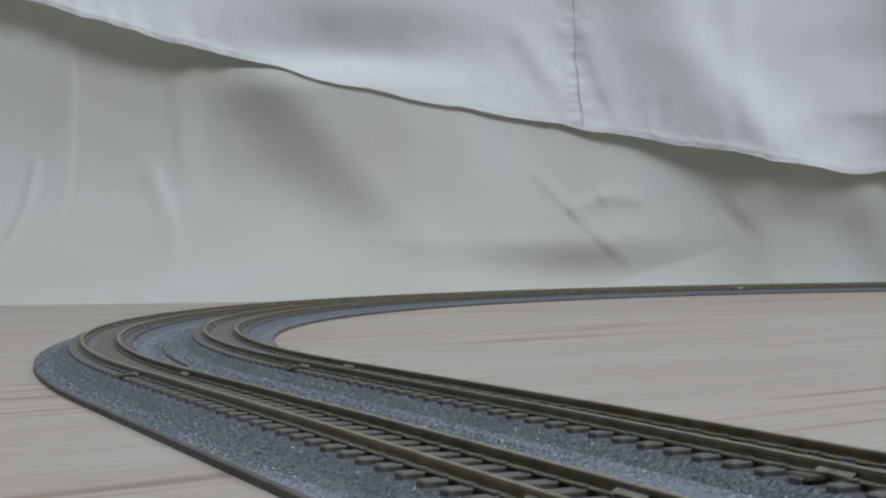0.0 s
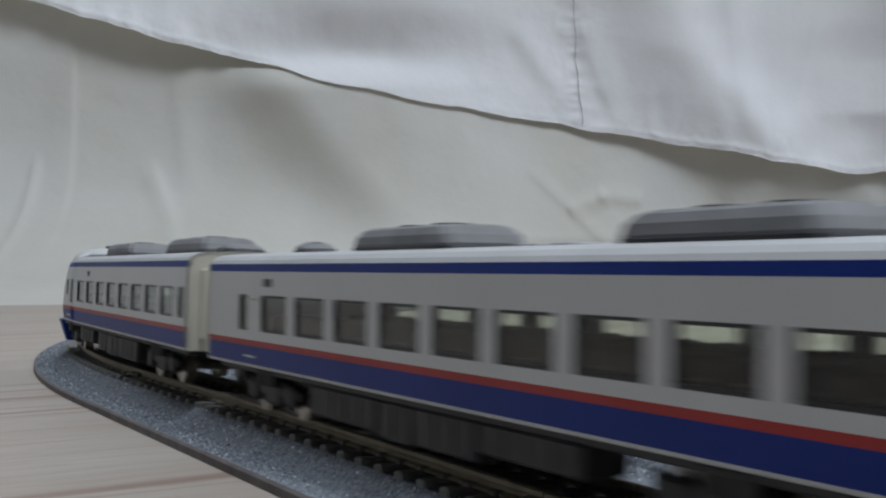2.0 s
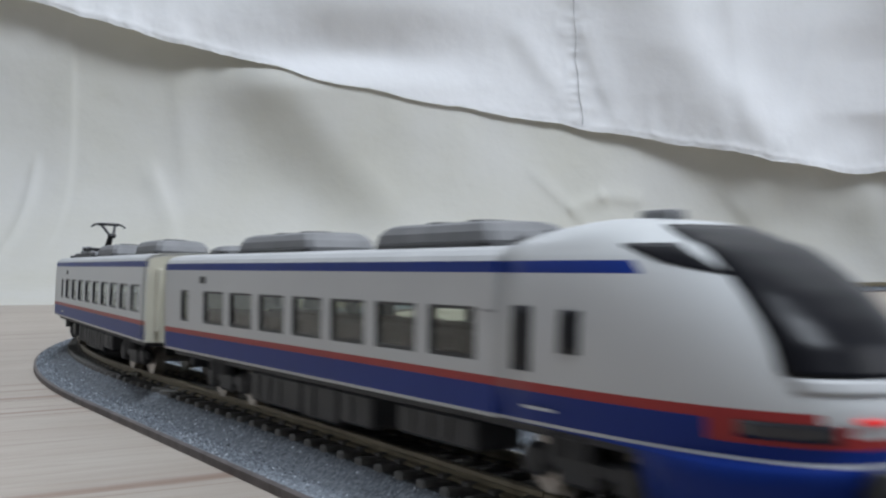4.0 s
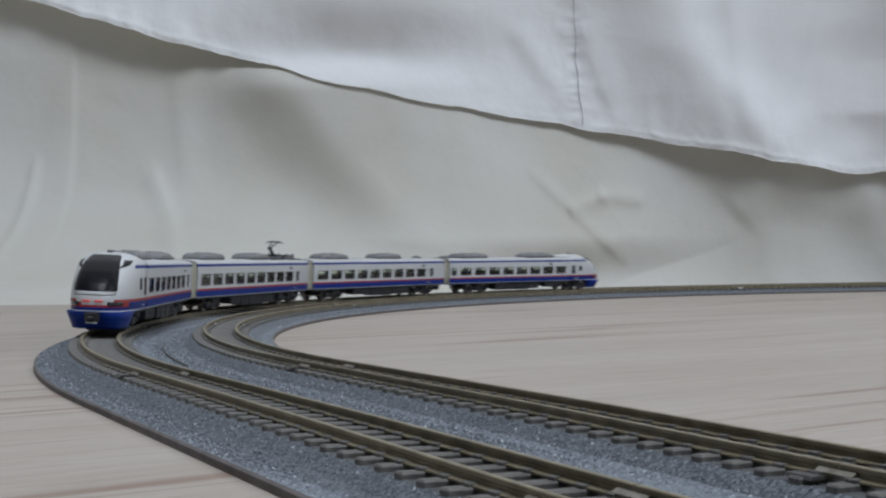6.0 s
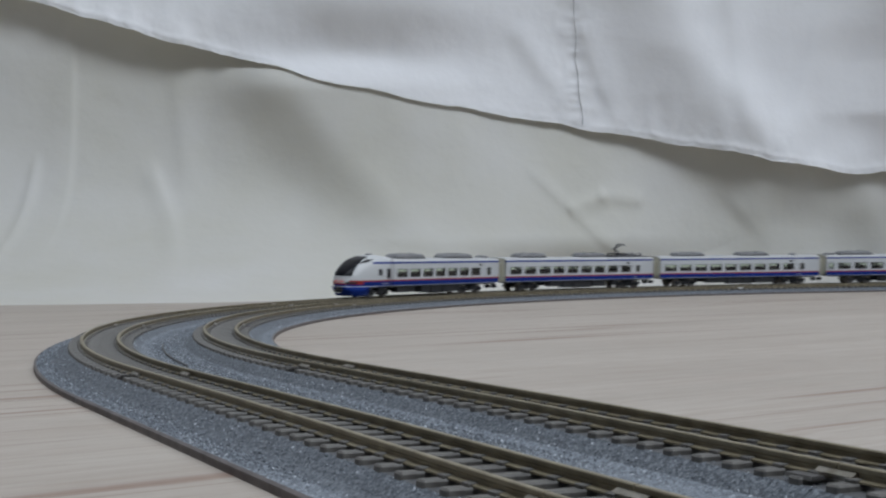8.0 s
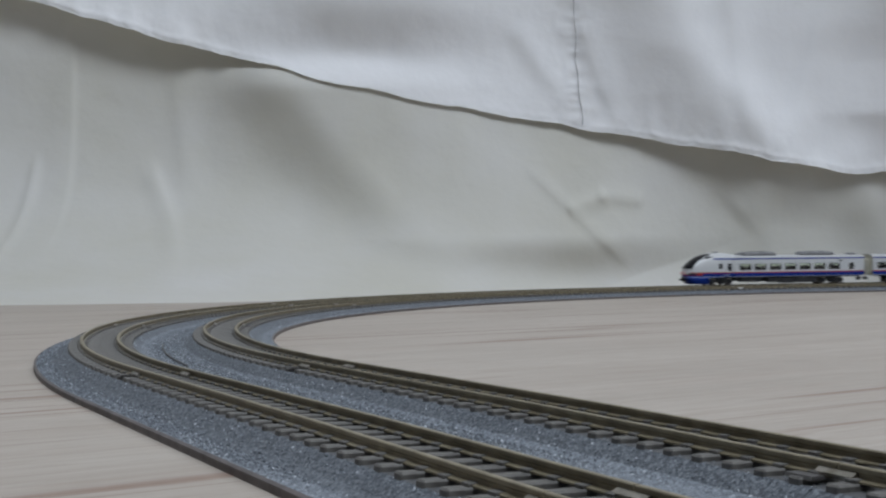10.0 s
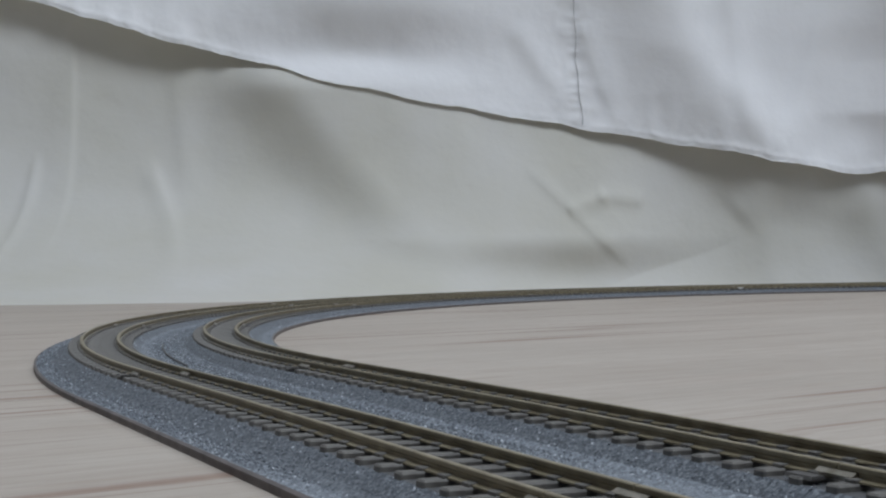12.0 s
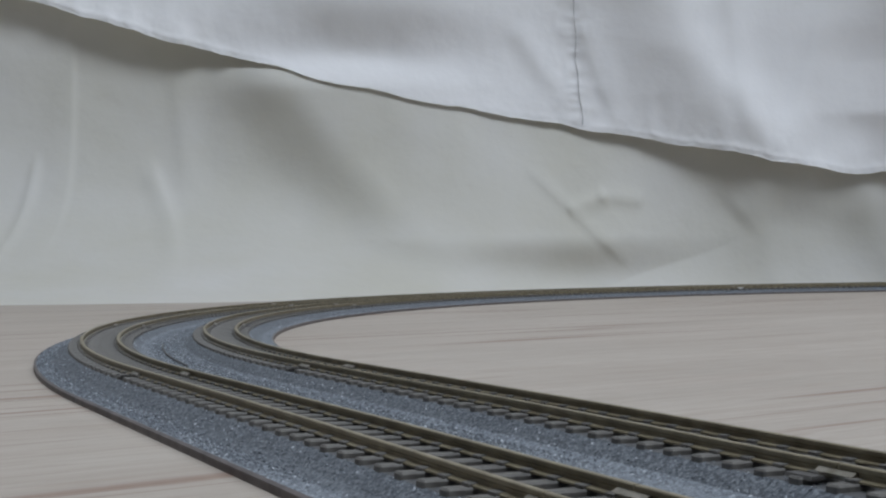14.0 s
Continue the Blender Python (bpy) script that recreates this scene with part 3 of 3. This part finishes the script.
def car_window(car, a, b):
    fr, pn = window_meshes(round(b - a, 2))
    for side in (1, -1):
        w = new("window", fr)
        w.parent = car
        w.matrix_basis = pose((a + b) / 2 * MM, side * 9.44 * MM, 0, 0, 0, 0 if side > 0 else 180)
        p = new("pane", pn)
        p.parent = w
        tagged(w, "black-framed smoked window")


def bogie(car, x):
    bg = new("bogie", None)
    bg.parent = car
    bg.matrix_basis = pose(x * MM, 0, 0)
    bm = bmesh.new()
    for s in (1, -1):
        b6(-9.5, 9.5, s * 6.6 - 0.6, s * 6.6 + 0.6, 2.6, 4.0, 0.3, bm=bm)
        b6(-3.0, 3.0, s * 6.7 - 0.7, s * 6.7 + 0.7, 1.5, 4.2, 0.4, bm=bm)
        for dx in (-7.0, 7.0):
            b6(dx - 1.5, dx + 1.5, s * 6.8 - 0.8, s * 6.8 + 0.8, 1.7, 4.4, 0.4, bm=bm)
            rod(bm, ((dx + 2.4) * MM, s * 6.9 * MM, 2.2 * MM), ((dx + 2.4) * MM, s * 6.9 * MM, 4.6 * MM), 0.5 * MM)
        rod(bm, (-1.6 * MM, s * 7.5 * MM, 4.0 * MM), (-1.6 * MM, s * 7.5 * MM, 5.9 * MM), 1.3 * MM, 10)
        rod(bm, (1.6 * MM, s * 7.5 * MM, 4.0 * MM), (1.6 * MM, s * 7.5 * MM, 5.9 * MM), 1.3 * MM, 10)
    b6(-8, 8, -5.5, 5.5, 3.4, 5.6, 0.4, bm=bm)
    f = part("bogie_frame", bm, UNDER, bg)
    for dx in (-7.0, 7.0):
        bm = bmesh.new()
        rod(bm, (dx * MM, -5.9 * MM, 2.85 * MM), (dx * MM, 5.9 * MM, 2.85 * MM), 0.6 * MM, 8)
        for s in (1, -1):
            rod(bm, (dx * MM, s * 4.0 * MM, 2.85 * MM), (dx * MM, s * 4.4 * MM, 2.85 * MM), 3.2 * MM, 28)
            rod(bm, (dx * MM, s * 4.4 * MM, 2.85 * MM), (dx * MM, s * 5.7 * MM, 2.85 * MM), 2.8 * MM, 28)
        part("wheelset", bm, WHEEL, bg, "bare steel wheelset")
    return bg


def underfloor(car, lo, hi, seed):
    rng = random.Random(seed)
    part("underframe", b6(lo + 3, hi - 3, -8.4, 8.4, 5.4, 6.4, 0.2), UNDER, car)
    x, k = -BOGIE + 12.0 + rng.choice((3.0, 5.5)), 0
    while x < BOGIE - 16:
        w = min((9, 17, 13, 8, 19, 11)[(k + seed) % 6], BOGIE - 13.0 - x)
        low = (1.7, 1.5, 2.0, 2.6)[(k + seed) % 4]
        for side in (1, -1):
            y0, y1 = sorted((side * 3.6, side * 8.6))
            part("equipment_box", b6(x, x + w, y0, y1, low, 5.6, 0.35), UNDER, car)
            for m in range(1, int(w // 4)):
                y0, y1 = sorted((side * 8.5, side * 8.75))
                part("box_rib", b6(x + m * 4 - 0.12, x + m * 4 + 0.12, y0, y1, low + 0.5, 5.2), UNDER, car)
        x += w + (0.6, 0.8, 6.5, 0.7)[(k + seed) % 4]
        k += 1


def roof_unit(car, a, b, tall=2.5, half=4.7):
    """Rounded air conditioner with drawn-in ends on a dark base."""
    bm = bmesh.new()
    rows = []
    for k, (z, ix, iy) in enumerate(((20.9, 0.4, 0.3), (21.7, 0.0, 0.0), (21.2 + tall * 0.55, 0.5, 0.1), (21.2 + tall * 0.85, 1.6, 0.6), (21.2 + tall * 0.97, 2.8, 1.3), (21.2 + tall, 4.0, 2.3))):
        ix = min(ix, (b - a) * 0.3)
        iy = min(iy, half * 0.6)
        x0, x1, w = a + ix, b - ix, half - iy
        c = 0.9
        rows.append([(p * MM, q * MM, z * MM) for p, q in ((x0 + c, -w), (x1 - c, -w), (x1, -w + c), (x1, w - c), (x1 - c, w), (x0 + c, w), (x0, w - c), (x0, -w + c))])
    vs = grid_faces(bm, rows, closed=True)
    bm.faces.new(vs[0])
    bm.faces.new(vs[-1])
    bmesh.ops.recalc_face_normals(bm, faces=bm.faces)
    u = part("roof_unit", bm, GREY_UNIT, car, "grey roof air conditioner")
    bm = bmesh.new()
    b6(a + 0.8, b - 0.8, -half - 0.15, half + 0.15, 20.5, 21.55, 0.15, bm=bm)
    part("unit_base", bm, BLACK, u, "dark unit base")
    if b - a > 15:
        for c in (0.33, 0.67):
            bm = bmesh.new()
            xc = a + (b - a) * c
            bmesh.ops.create_cone(bm, cap_ends=True, segments=20, radius1=2.2 * MM, radius2=2.0 * MM, depth=0.3 * MM, matrix=pose(xc * MM, 0, (21.25 + tall) * MM))
            part("fan_grille", bm, UNDER, u, "dark round fan grille")
    return u


def seats(car, lo, hi):
    bm = b6(lo + 2, hi - 2, -8.6, 8.6, 8.6, 9.6)
    part("interior_floor", bm, FLOOR_IN, car)
    x = lo + 8
    while x < hi - 8:
        bm = bmesh.new()
        for s in (1, -1):
            b6(x, x + 1.4, s * 5.2 - 3.0, s * 5.2 + 3.0, 9.6, 13.0, 0.3, bm=bm)
            b6(x - 3.0, x, s * 5.2 - 3.0, s * 5.2 + 3.0, 9.6, 11.4, 0.3, bm=bm)
        part("seat_row", bm, SEAT, car, "dark maroon seats")
        x += 6.02


def end_wall(car, x, out):
    """Ivory end of a car with its gangway; out: +1 or -1, the way it faces."""
    bm = bmesh.new()
    section_face(bm, x - (0.8 if out > 0 else 0.0), 1.0, 0.8)
    e = part("end_wall", bm, CREAM, car, "ivory car end")
    bm = b6(min(x, x + out * 2.5), max(x, x + out * 2.5), -3.6, 3.6, 6.3, 17.6, 0.7, 2)
    part("gangway", bm, CREAM, e, "ivory gangway hood")
    bm = bmesh.new()
    for s in (1, -1):
        b6(min(x, x + out * 0.9), max(x, x + out * 0.9), s * 7.0 - 0.35, s * 7.0 + 0.35, 8.0, 18.4, 0.15, bm=bm)
    part("end_handrail", bm, CREAM, e)
    bm = b6(min(x, x + out * 2.9), max(x, x + out * 2.9), -1.4, 1.4, 2.4, 4.6, 0.3)
    part("coupler", bm, BLACK, car, "black knuckle coupler")


def display(car, x):
    for s in (1, -1):
        y = s * 9.4
        part("destination_display", b6(x - 1.5, x + 1.5, min(y, y + s * 0.12), max(y, y + s * 0.12), 16.7, 17.7, 0.05), BLACK, car, "small black destination display")


def lettering(car, x, z, w, mat):
    for s in (1, -1):
        y = s * 9.5
        part("lettering", b6(x - w / 2, x + w / 2, min(y, y + s * 0.05), max(y, y + s * 0.05), z, z + 0.25), mat, car)


# slanted nose: front edge, rear edge and half width by height
NOSE_Z = [1.3, 2.31, 3.8, 6.06, 6.33, 6.6, 7.5, 8.19, 9.0, 9.75, 10.2, 10.95, 12.89, 14.93, 16.67, 18.6, 19.6, 20.16, 20.72, 21.2, 21.9, 22.4, 22.8, 23.05, 23.15]


def nose_front(z):
    return float(np.interp(z, [1.3, 3.41, 6.06, 9.8, 10.85, 12.0, 14.0, 15.6, 17.4, 18.8, 20.3, 21.4, 22.4, 22.9, 23.15], [-3.0, -1.8, -0.1, 0, -0.25, -0.7, -2.0, -3.7, -6.1, -8.5, -11.4, -14.6, -18.6, -21.8, -26.0]))


def nose_rear(z):
    return float(np.interp(z, [1.3, 6.06, 6.1, 20.85, 21.2, 21.9, 22.4, 22.9, 23.15], [-16, -16, -37, -37, -46, -40, -36, -32, -29]))


def nose_half(z):
    return float(np.interp(z, [1.3, 3.41, 6.19, 8.77, 13.0, 15.95, 18.6, 19.6, 20.16, 20.72, 21.2, 21.9, 22.4, 22.8, 23.05, 23.15], [7.5, 8.2, 9.1, 9.5, 9.5, 9.4, 9.15, 8.95, 8.7, 8.4, 8.0, 7.2, 6.2, 4.8, 3.0, 0.6]))


EXP = 3.1


def nose_x(z, v):
    xf, xb = nose_front(z), nose_rear(z)
    if z > 20.95:
        mid = (xf * 0.55 + xb * 0.45)
        return mid + (xf - mid) * (1 - abs(v) ** 2.2) ** (1 / 2.2)
    return xb + (xf - xb) * (1 - abs(v) ** EXP) ** (1 / EXP)


def nose_y(z, x):
    xf, xb = nose_front(z), nose_rear(z)
    u = min(max((x - xb) / (xf - xb), 0), 1)
    return nose_half(z) * (1 - u ** EXP) ** (1 / EXP)


def nose(car, tip):
    bm = bmesh.new()
    rows = []
    n = 36
    for z in NOSE_Z:
        w, xf, xb = nose_half(z), nose_front(z), nose_rear(z)
        row = []
        for k in range(n + 1):
            a = -math.pi / 2 + math.pi * k / n
            v = math.copysign(abs(math.sin(a)) ** (2 / EXP), math.sin(a))
            row.append(((tip + nose_x(z, v)) * MM, w * v * MM, z * MM))
        if z > 20.95:
            mid = (xf * 0.55 + xb * 0.45)
            for k in range(1, 10):
                a = math.pi / 2 - math.pi * k / 10
                v = math.sin(a)
                row.append(((tip + mid + (xb - mid) * math.sqrt(1 - v * v)) * MM, w * v * MM, z * MM))
        else:
            for k in range(1, 10):
                v = 1 - 2 * k / 10
                row.append(((tip + xb) * MM, w * v * MM, z * MM))
        rows.append(row)

    def mat(i, j):
        z = (NOSE_Z[i] + NOSE_Z[i + 1]) / 2
        x = rows[i][j][0] / MM - tip
        if z < 6.33:
            return 1
        if z < 6.6:
            return 0
        front = x > -10
        out = abs(rows[i][j][1]) / MM
        if front and ((z > 8.19 and out < 3.2) or (z > 9.0 and out < 5.0)):
            return 0
        if front and 7.5 < z < 9.75:
            return 2
        if z < 9.0:
            return 1
        if z < 9.75:
            return 2
        if 18.6 < z < 19.6 and x < -18.0:
            return 1
        return 0

    vs = grid_faces(bm, rows, closed=True, material_of=mat)
    bm.faces.new(vs[0][::-1])
    bm.faces.new(vs[-1])
    bmesh.ops.recalc_face_normals(bm, faces=bm.faces)
    nb = part("nose", bm, [WHITE, BLUE, RED], car, "white slanted cab nose with red and blue bands", smooth=True)

    def patch(name, zs, ends, material_, label, out=0.14, cols=12, sides=None):
        bm = bmesh.new()
        rr = []
        for z in zs:
            w = nose_half(z)
            lo, hi = ends(z)
            row = []
            for k in range(cols + 1):
                v = lo + (hi - lo) * k / cols
                row.append(((tip + nose_x(z, v) + out) * MM, w * v * 1.004 * MM, (z + out * 0.4) * MM))
            rr.append(row)
        grid_faces(bm, rr)
        bmesh.ops.recalc_face_normals(bm, faces=bm.faces)
        ob = part(name, bm, material_, nb, label, smooth=True)
        sol = ob.modifiers.new("thickness", "SOLIDIFY")
        sol.thickness, sol.offset = 0.00012, -1
        return ob

    def span(z):
        k = float(np.interp(z, [11.9, 12.4, 17, 20, 21, 22.4], [0.62, 0.64, 0.61, 0.58, 0.58, 0.62]))
        return -k, k

    patch("windscreen", list(np.linspace(12.0, 22.35, 28)), span, SCREEN, "large black raked windscreen")
    patch("lower_trim", list(np.linspace(10.9, 11.9, 4)), lambda z: (-0.61, 0.61), ROOF, "pale grey strip under the windscreen", out=0.1)
    for lo, hi in ((-0.78, -0.42), (0.42, 0.78)):
        patch("headlight", list(np.linspace(7.8, 9.0, 4)), lambda z: (lo, hi), LENS, "dark headlight lens", out=0.16, cols=5)
    for lo, hi in ((-0.3, -0.06), (0.06, 0.3)):
        patch("tail_light", list(np.linspace(9.0, 9.4, 3)), lambda z: (lo, hi), TAIL, "narrow red tail lamp", out=0.2, cols=4)
    part("coupler_cover", b6(tip - 1.0, tip + 0.7, -2.0, 2.0, 3.3, 6.1, 0.35, 2), UNDER, nb, "dark coupler cover")
    part("coupler", b6(tip, tip + 3.0, -0.9, 0.9, 3.8, 4.9, 0.25), BLACK, nb, "black front coupler")
    part("number_plate", b6(tip - 0.2, tip + 0.9, -1.5, 1.5, 3.0, 3.35), MARK, nb)

    # side glazing of the cab
    for s in (1, -1):
        def side_patch(name, corners, label):
            bm = bmesh.new()
            rr = []
            (xa, za), (xb_, zb), (xc, zc), (xd, zd) = corners
            for i in range(7):
                f = i / 6
                row = []
                for j in range(9):
                    g = j / 8
                    x = (xa + (xb_ - xa) * g) * (1 - f) + (xd + (xc - xd) * g) * f
                    z = (za + (zb - za) * g) * (1 - f) + (zd + (zc - zd) * g) * f
                    row.append(((tip + x) * MM, s * (nose_y(z, x) + 0.1) * MM, z * MM))
                rr.append(row)
            grid_faces(bm, rr)
            bmesh.ops.recalc_face_normals(bm, faces=bm.faces)
            ob = part(name, bm, SCREEN, nb, label, smooth=True)
            sol = ob.modifiers.new("thickness", "SOLIDIFY")
            sol.thickness, sol.offset = 0.00015, -1
        side_patch("quarter_window", ((-9.6, 18.5), (-15.5, 19.5), (-20.6, 20.9), (-15.6, 20.9)), "black raked quarter window")
        side_patch("cab_window", ((-23.2, 12.3), (-26.0, 12.3), (-26.0, 15.7), (-23.2, 15.7)), "small black cab window")
        side_patch("cab_door_window", ((-30.4, 10.6), (-33.4, 10.6), (-33.4, 15.9), (-30.4, 15.9)), "narrow black cab door window")
    bm = b6(tip - 27.5, tip - 23.5, -0.9, 0.9, 22.9, 23.8, 0.3, 2)
    part("aerial", bm, GREY_UNIT, nb, "small grey roof aerial")
    return nb


def finish(car, body):
    s = body.modifiers.new("thickness", "SOLIDIFY")
    s.thickness, s.offset = 0.0005, -1


def end_car(label, windows, narrow, show, units):
    L = END_LEN / MM
    lo, hi = -L / 2, L / 2
    car = new("railcar")
    tagged(car, label, "model train car", "cars of the model train")
    wins = [(hi - a - 9.6, hi - a) for a in windows] + [(hi - a - 4.1, hi - a) for a in narrow]
    body = part("body", shell(lo, hi - 36.6, wins), [WHITE, BLUE, RED, ROOF], car, "white body with blue and red bands")
    finish(car, body)
    for a, b in wins:
        car_window(car, a, b)
    nose(car, hi)
    end_wall(car, lo, -1)
    seats(car, lo + 8, hi - 38)
    underfloor(car, lo, hi - 10, 4)
    for x in (-BOGIE, BOGIE):
        bogie(car, x)
    roof_unit(car, hi - 46.5, hi - 42.0, 1.5, 2.4)
    for a, b in units:
        roof_unit(car, hi - b, hi - a)
    roof_unit(car, lo + 2.5, lo + 10.0, 1.3, 3.0)
    display(car, hi - show)
    lettering(car, hi - 37.6, 15.2, 2.2, GREYMARK)
    lettering(car, hi - 29.0, 7.6, 5.0, MARK)
    return car


def pantograph(car, x):
    p = new("pantograph", None)
    p.parent = car
    p.matrix_basis = pose(x * MM, 0, 21.1 * MM)
    bm = bmesh.new()
    for dx in (-4.4, 4.4):
        b6(dx - 0.5, dx + 0.5, -5.4, 5.4, 1.5, 2.2, 0.1, bm=bm)
    for dy in (-4.4, 4.4):
        b6(-5.0, 5.0, dy - 0.4, dy + 0.4, 1.5, 2.2, 0.1, bm=bm)
    part("base_frame", bm, UNDER, p)
    for dx in (-4.4, 4.4):
        for dy in (-4.4, 4.4):
            bm = bmesh.new()
            for k in range(3):
                bmesh.ops.create_cone(bm, cap_ends=True, segments=12, radius1=0.9 * MM, radius2=0.6 * MM, depth=0.45 * MM, matrix=pose(dx * MM, dy * MM, (0.3 + k * 0.5) * MM))
            part("insulator", bm, GREY_UNIT, p, "grey ribbed insulator")
    bm = bmesh.new()
    rod(bm, (1.6 * MM, 0, 2.1 * MM), (-3.9 * MM, 0, 5.3 * MM), 0.5 * MM)
    rod(bm, (0.6 * MM, 1.0 * MM, 1.9 * MM), (-3.5 * MM, 0.6 * MM, 4.9 * MM), 0.25 * MM)
    part("lower_arm", bm, UNDER, p)
    bm = bmesh.new()
    for s in (1, -1):
        rod(bm, (-3.9 * MM, s * 0.4 * MM, 5.3 * MM), (2.6 * MM, s * 1.6 * MM, 8.0 * MM), 0.32 * MM)
    rod(bm, (-3.9 * MM, -0.9 * MM, 5.3 * MM), (-3.9 * MM, 0.9 * MM, 5.3 * MM), 0.55 * MM)
    part("upper_arm", bm, UNDER, p)
    bm = bmesh.new()
    for dx in (1.6, 3.4):
        b6(dx - 0.35, dx + 0.35, -2.4, 2.4, 7.9, 8.5, 0.12, bm=bm)
    for dy in (-2.1, 2.1):
        rod(bm, (1.6 * MM, dy * MM, 8.0 * MM), (3.4 * MM, dy * MM, 8.0 * MM), 0.25 * MM)
    for s in (1, -1):
        rod(bm, (2.5 * MM, s * 2.2 * MM, 8.3 * MM), (2.5 * MM, s * 3.4 * MM, 8.0 * MM), 0.22 * MM)
        rod(bm, (2.5 * MM, s * 3.4 * MM, 8.0 * MM), (2.5 * MM, s * 4.1 * MM, 7.4 * MM), 0.22 * MM)
    part("collector_head", bm, UNDER, p)
    return p


def mid_car(label, powered):
    L = MID_LEN / MM
    lo, hi = -L / 2, L / 2
    car = new("railcar")
    tagged(car, label, "model train car", "cars of the model train")
    starts = [23.4 + 12.54 * i for i in range(9)]
    wins = [(hi - a - 9.6, hi - a) for a in starts] + [(hi - 18.0, hi - 14.4)]
    body = part("body", shell(lo, hi, wins), [WHITE, BLUE, RED, ROOF], car, "white body with blue and red bands")
    finish(car, body)
    for a, b in wins:
        car_window(car, a, b)
    end_wall(car, lo, -1)
    end_wall(car, hi, 1)
    seats(car, lo + 2, hi - 16)
    underfloor(car, lo, hi, 11 if powered else 7)
    for x in (-BOGIE, BOGIE):
        bogie(car, x)
    roof_unit(car, hi - 121, hi - 97)
    roof_unit(car, hi - 67, hi - 42)
    if powered:
        pantograph(car, hi - 26.5)
        for k in range(4):
            for y in (3.4, -3.4):
                bm = bmesh.new()
                x0 = hi - 20.5 + k * 4.2
                b6(x0 - 0.9, x0 + 0.9, y - 0.9, y + 0.9, 21.3, 22.3 + 0.5 * (k % 2), 0.2, bm=bm)
                for i in range(3):
                    bmesh.ops.create_cone(bm, cap_ends=True, segments=12, radius1=0.8 * MM, radius2=0.5 * MM, depth=0.4 * MM, matrix=pose(x0 * MM, y * MM, (22.4 + 0.5 * (k % 2) + i * 0.35) * MM))
                part("roof_insulator", bm, GREY_UNIT, car, "grey ribbed roof insulator")
        part("roof_cable", rod(bmesh.new(), ((hi - 40) * MM, 5.2 * MM, 21.7 * MM), ((hi - 5) * MM, 5.2 * MM, 21.7 * MM), 0.35 * MM), UNDER, car)
        part("roof_panel", b6(hi - 43, hi - 3, -6.5, 6.5, 20.9, 21.5, 0.2), UNDER, car, "dark insulated roof panel")
    else:
        roof_unit(car, hi - 20, hi - 15.5, 1.4, 2.4)
        bm = bmesh.new()
        for k in range(2):
            b6(hi - 88 + 6 * k, hi - 84 + 6 * k, -3, 3, 20.9, 21.4, 0.1, bm=bm)
        part("roof_hatch", bm, ROOF, car)
    display(car, hi - 26.0)
    lettering(car, hi - 20.7, 14.9, 2.4, GREYMARK)
    lettering(car, hi - 19, 7.5, 4.0, MARK)
    return car


FULL = [40.0 + 12.56 * i for i in range(8)]
CARS = [
    (end_car("white leading model railcar with blue and red bands, raked nose", FULL, [140.8], 55.0, [(47.5, 74.0), (108.0, 135.0)]), END_LEN, 0),
    (mid_car("white model railcar with blue and red bands and two roof units", False), MID_LEN, 0),
    (mid_car("white model railcar with a raised pantograph on its roof", True), MID_LEN, 0),
    (end_car("white trailing model railcar with a black windscreen and red tail lamps", FULL[:7], [133.0], 125.5, [(46.5, 74.0), (95.0, 124.0)]), END_LEN, 180),
]

# ---- how the train runs ----
R_TRAIN = RM + OUTER
# where the nose of the train is along the line: seconds, metres
NOSE_T = [-1.0, 0.0, 0.6, 1.0, 1.5, 2.0, 2.5, 3.0, 4.2, 5.4, 6.0, 6.5, 7.5, 8.2, 9.4, 10.5, 11.2, 14.0, 15.0]
NOSE_S = [-0.455, -0.270, -0.158, -0.0832, 0.0070, 0.0947, 0.1806, 0.2628, 0.4390, 0.6270, 0.7265, 0.8120, 0.9870, 1.1060, 1.3040, 1.4800, 1.5880, 1.9900, 2.130]


def nose_at(t):
    return sum(float(np.interp(t + d, NOSE_T, NOSE_S)) for d in (-0.2, -0.1, 0.0, 0.1, 0.2)) / 5


def rail_point(s):
    return on_line(s, OUTER, R_TRAIN)


def motions():
    back = 0.0
    for car, length, turn in CARS:
        centre = back + length / 2
        back += length + GAP
        bogies = [o for o in car.children if o.name.startswith("bogie")]
        rows, turns = [], {b.name: [] for b in bogies}
        for i in range(141):
            t = i / 10
            s = nose_at(t) - centre
            pa, ta = rail_point(s + BOGIE * MM)
            pb, tb = rail_point(s - BOGIE * MM)
            m, d = (pa + pb) / 2, pa - pb
            yaw = math.degrees(math.atan2(d.y, d.x))
            lean = (cant(s + BOGIE * MM, R_TRAIN) + cant(s - BOGIE * MM, R_TRAIN)) / 2
            rows.append((t, pose(m.x, m.y, RAIL_TOP + lean * GAUGE / 2 + (sag(s + BOGIE * MM) + sag(s - BOGIE * MM)) / 2, math.degrees(lean) * (-1 if turn else 1), 0, yaw + turn)))
            for b in bogies:
                ahead = (b.location.x > 0) == (turn == 0)
                tt = ta if ahead else tb
                rel = math.degrees(math.atan2(tt.y, tt.x)) - yaw
                rel = (rel + 180) % 360 - 180
                turns[b.name].append((t, pose(b.location.x, 0, 0, 0, 0, rel)))
        walk(car, rows)
        for b in bogies:
            walk(b, turns[b.name])


motions()
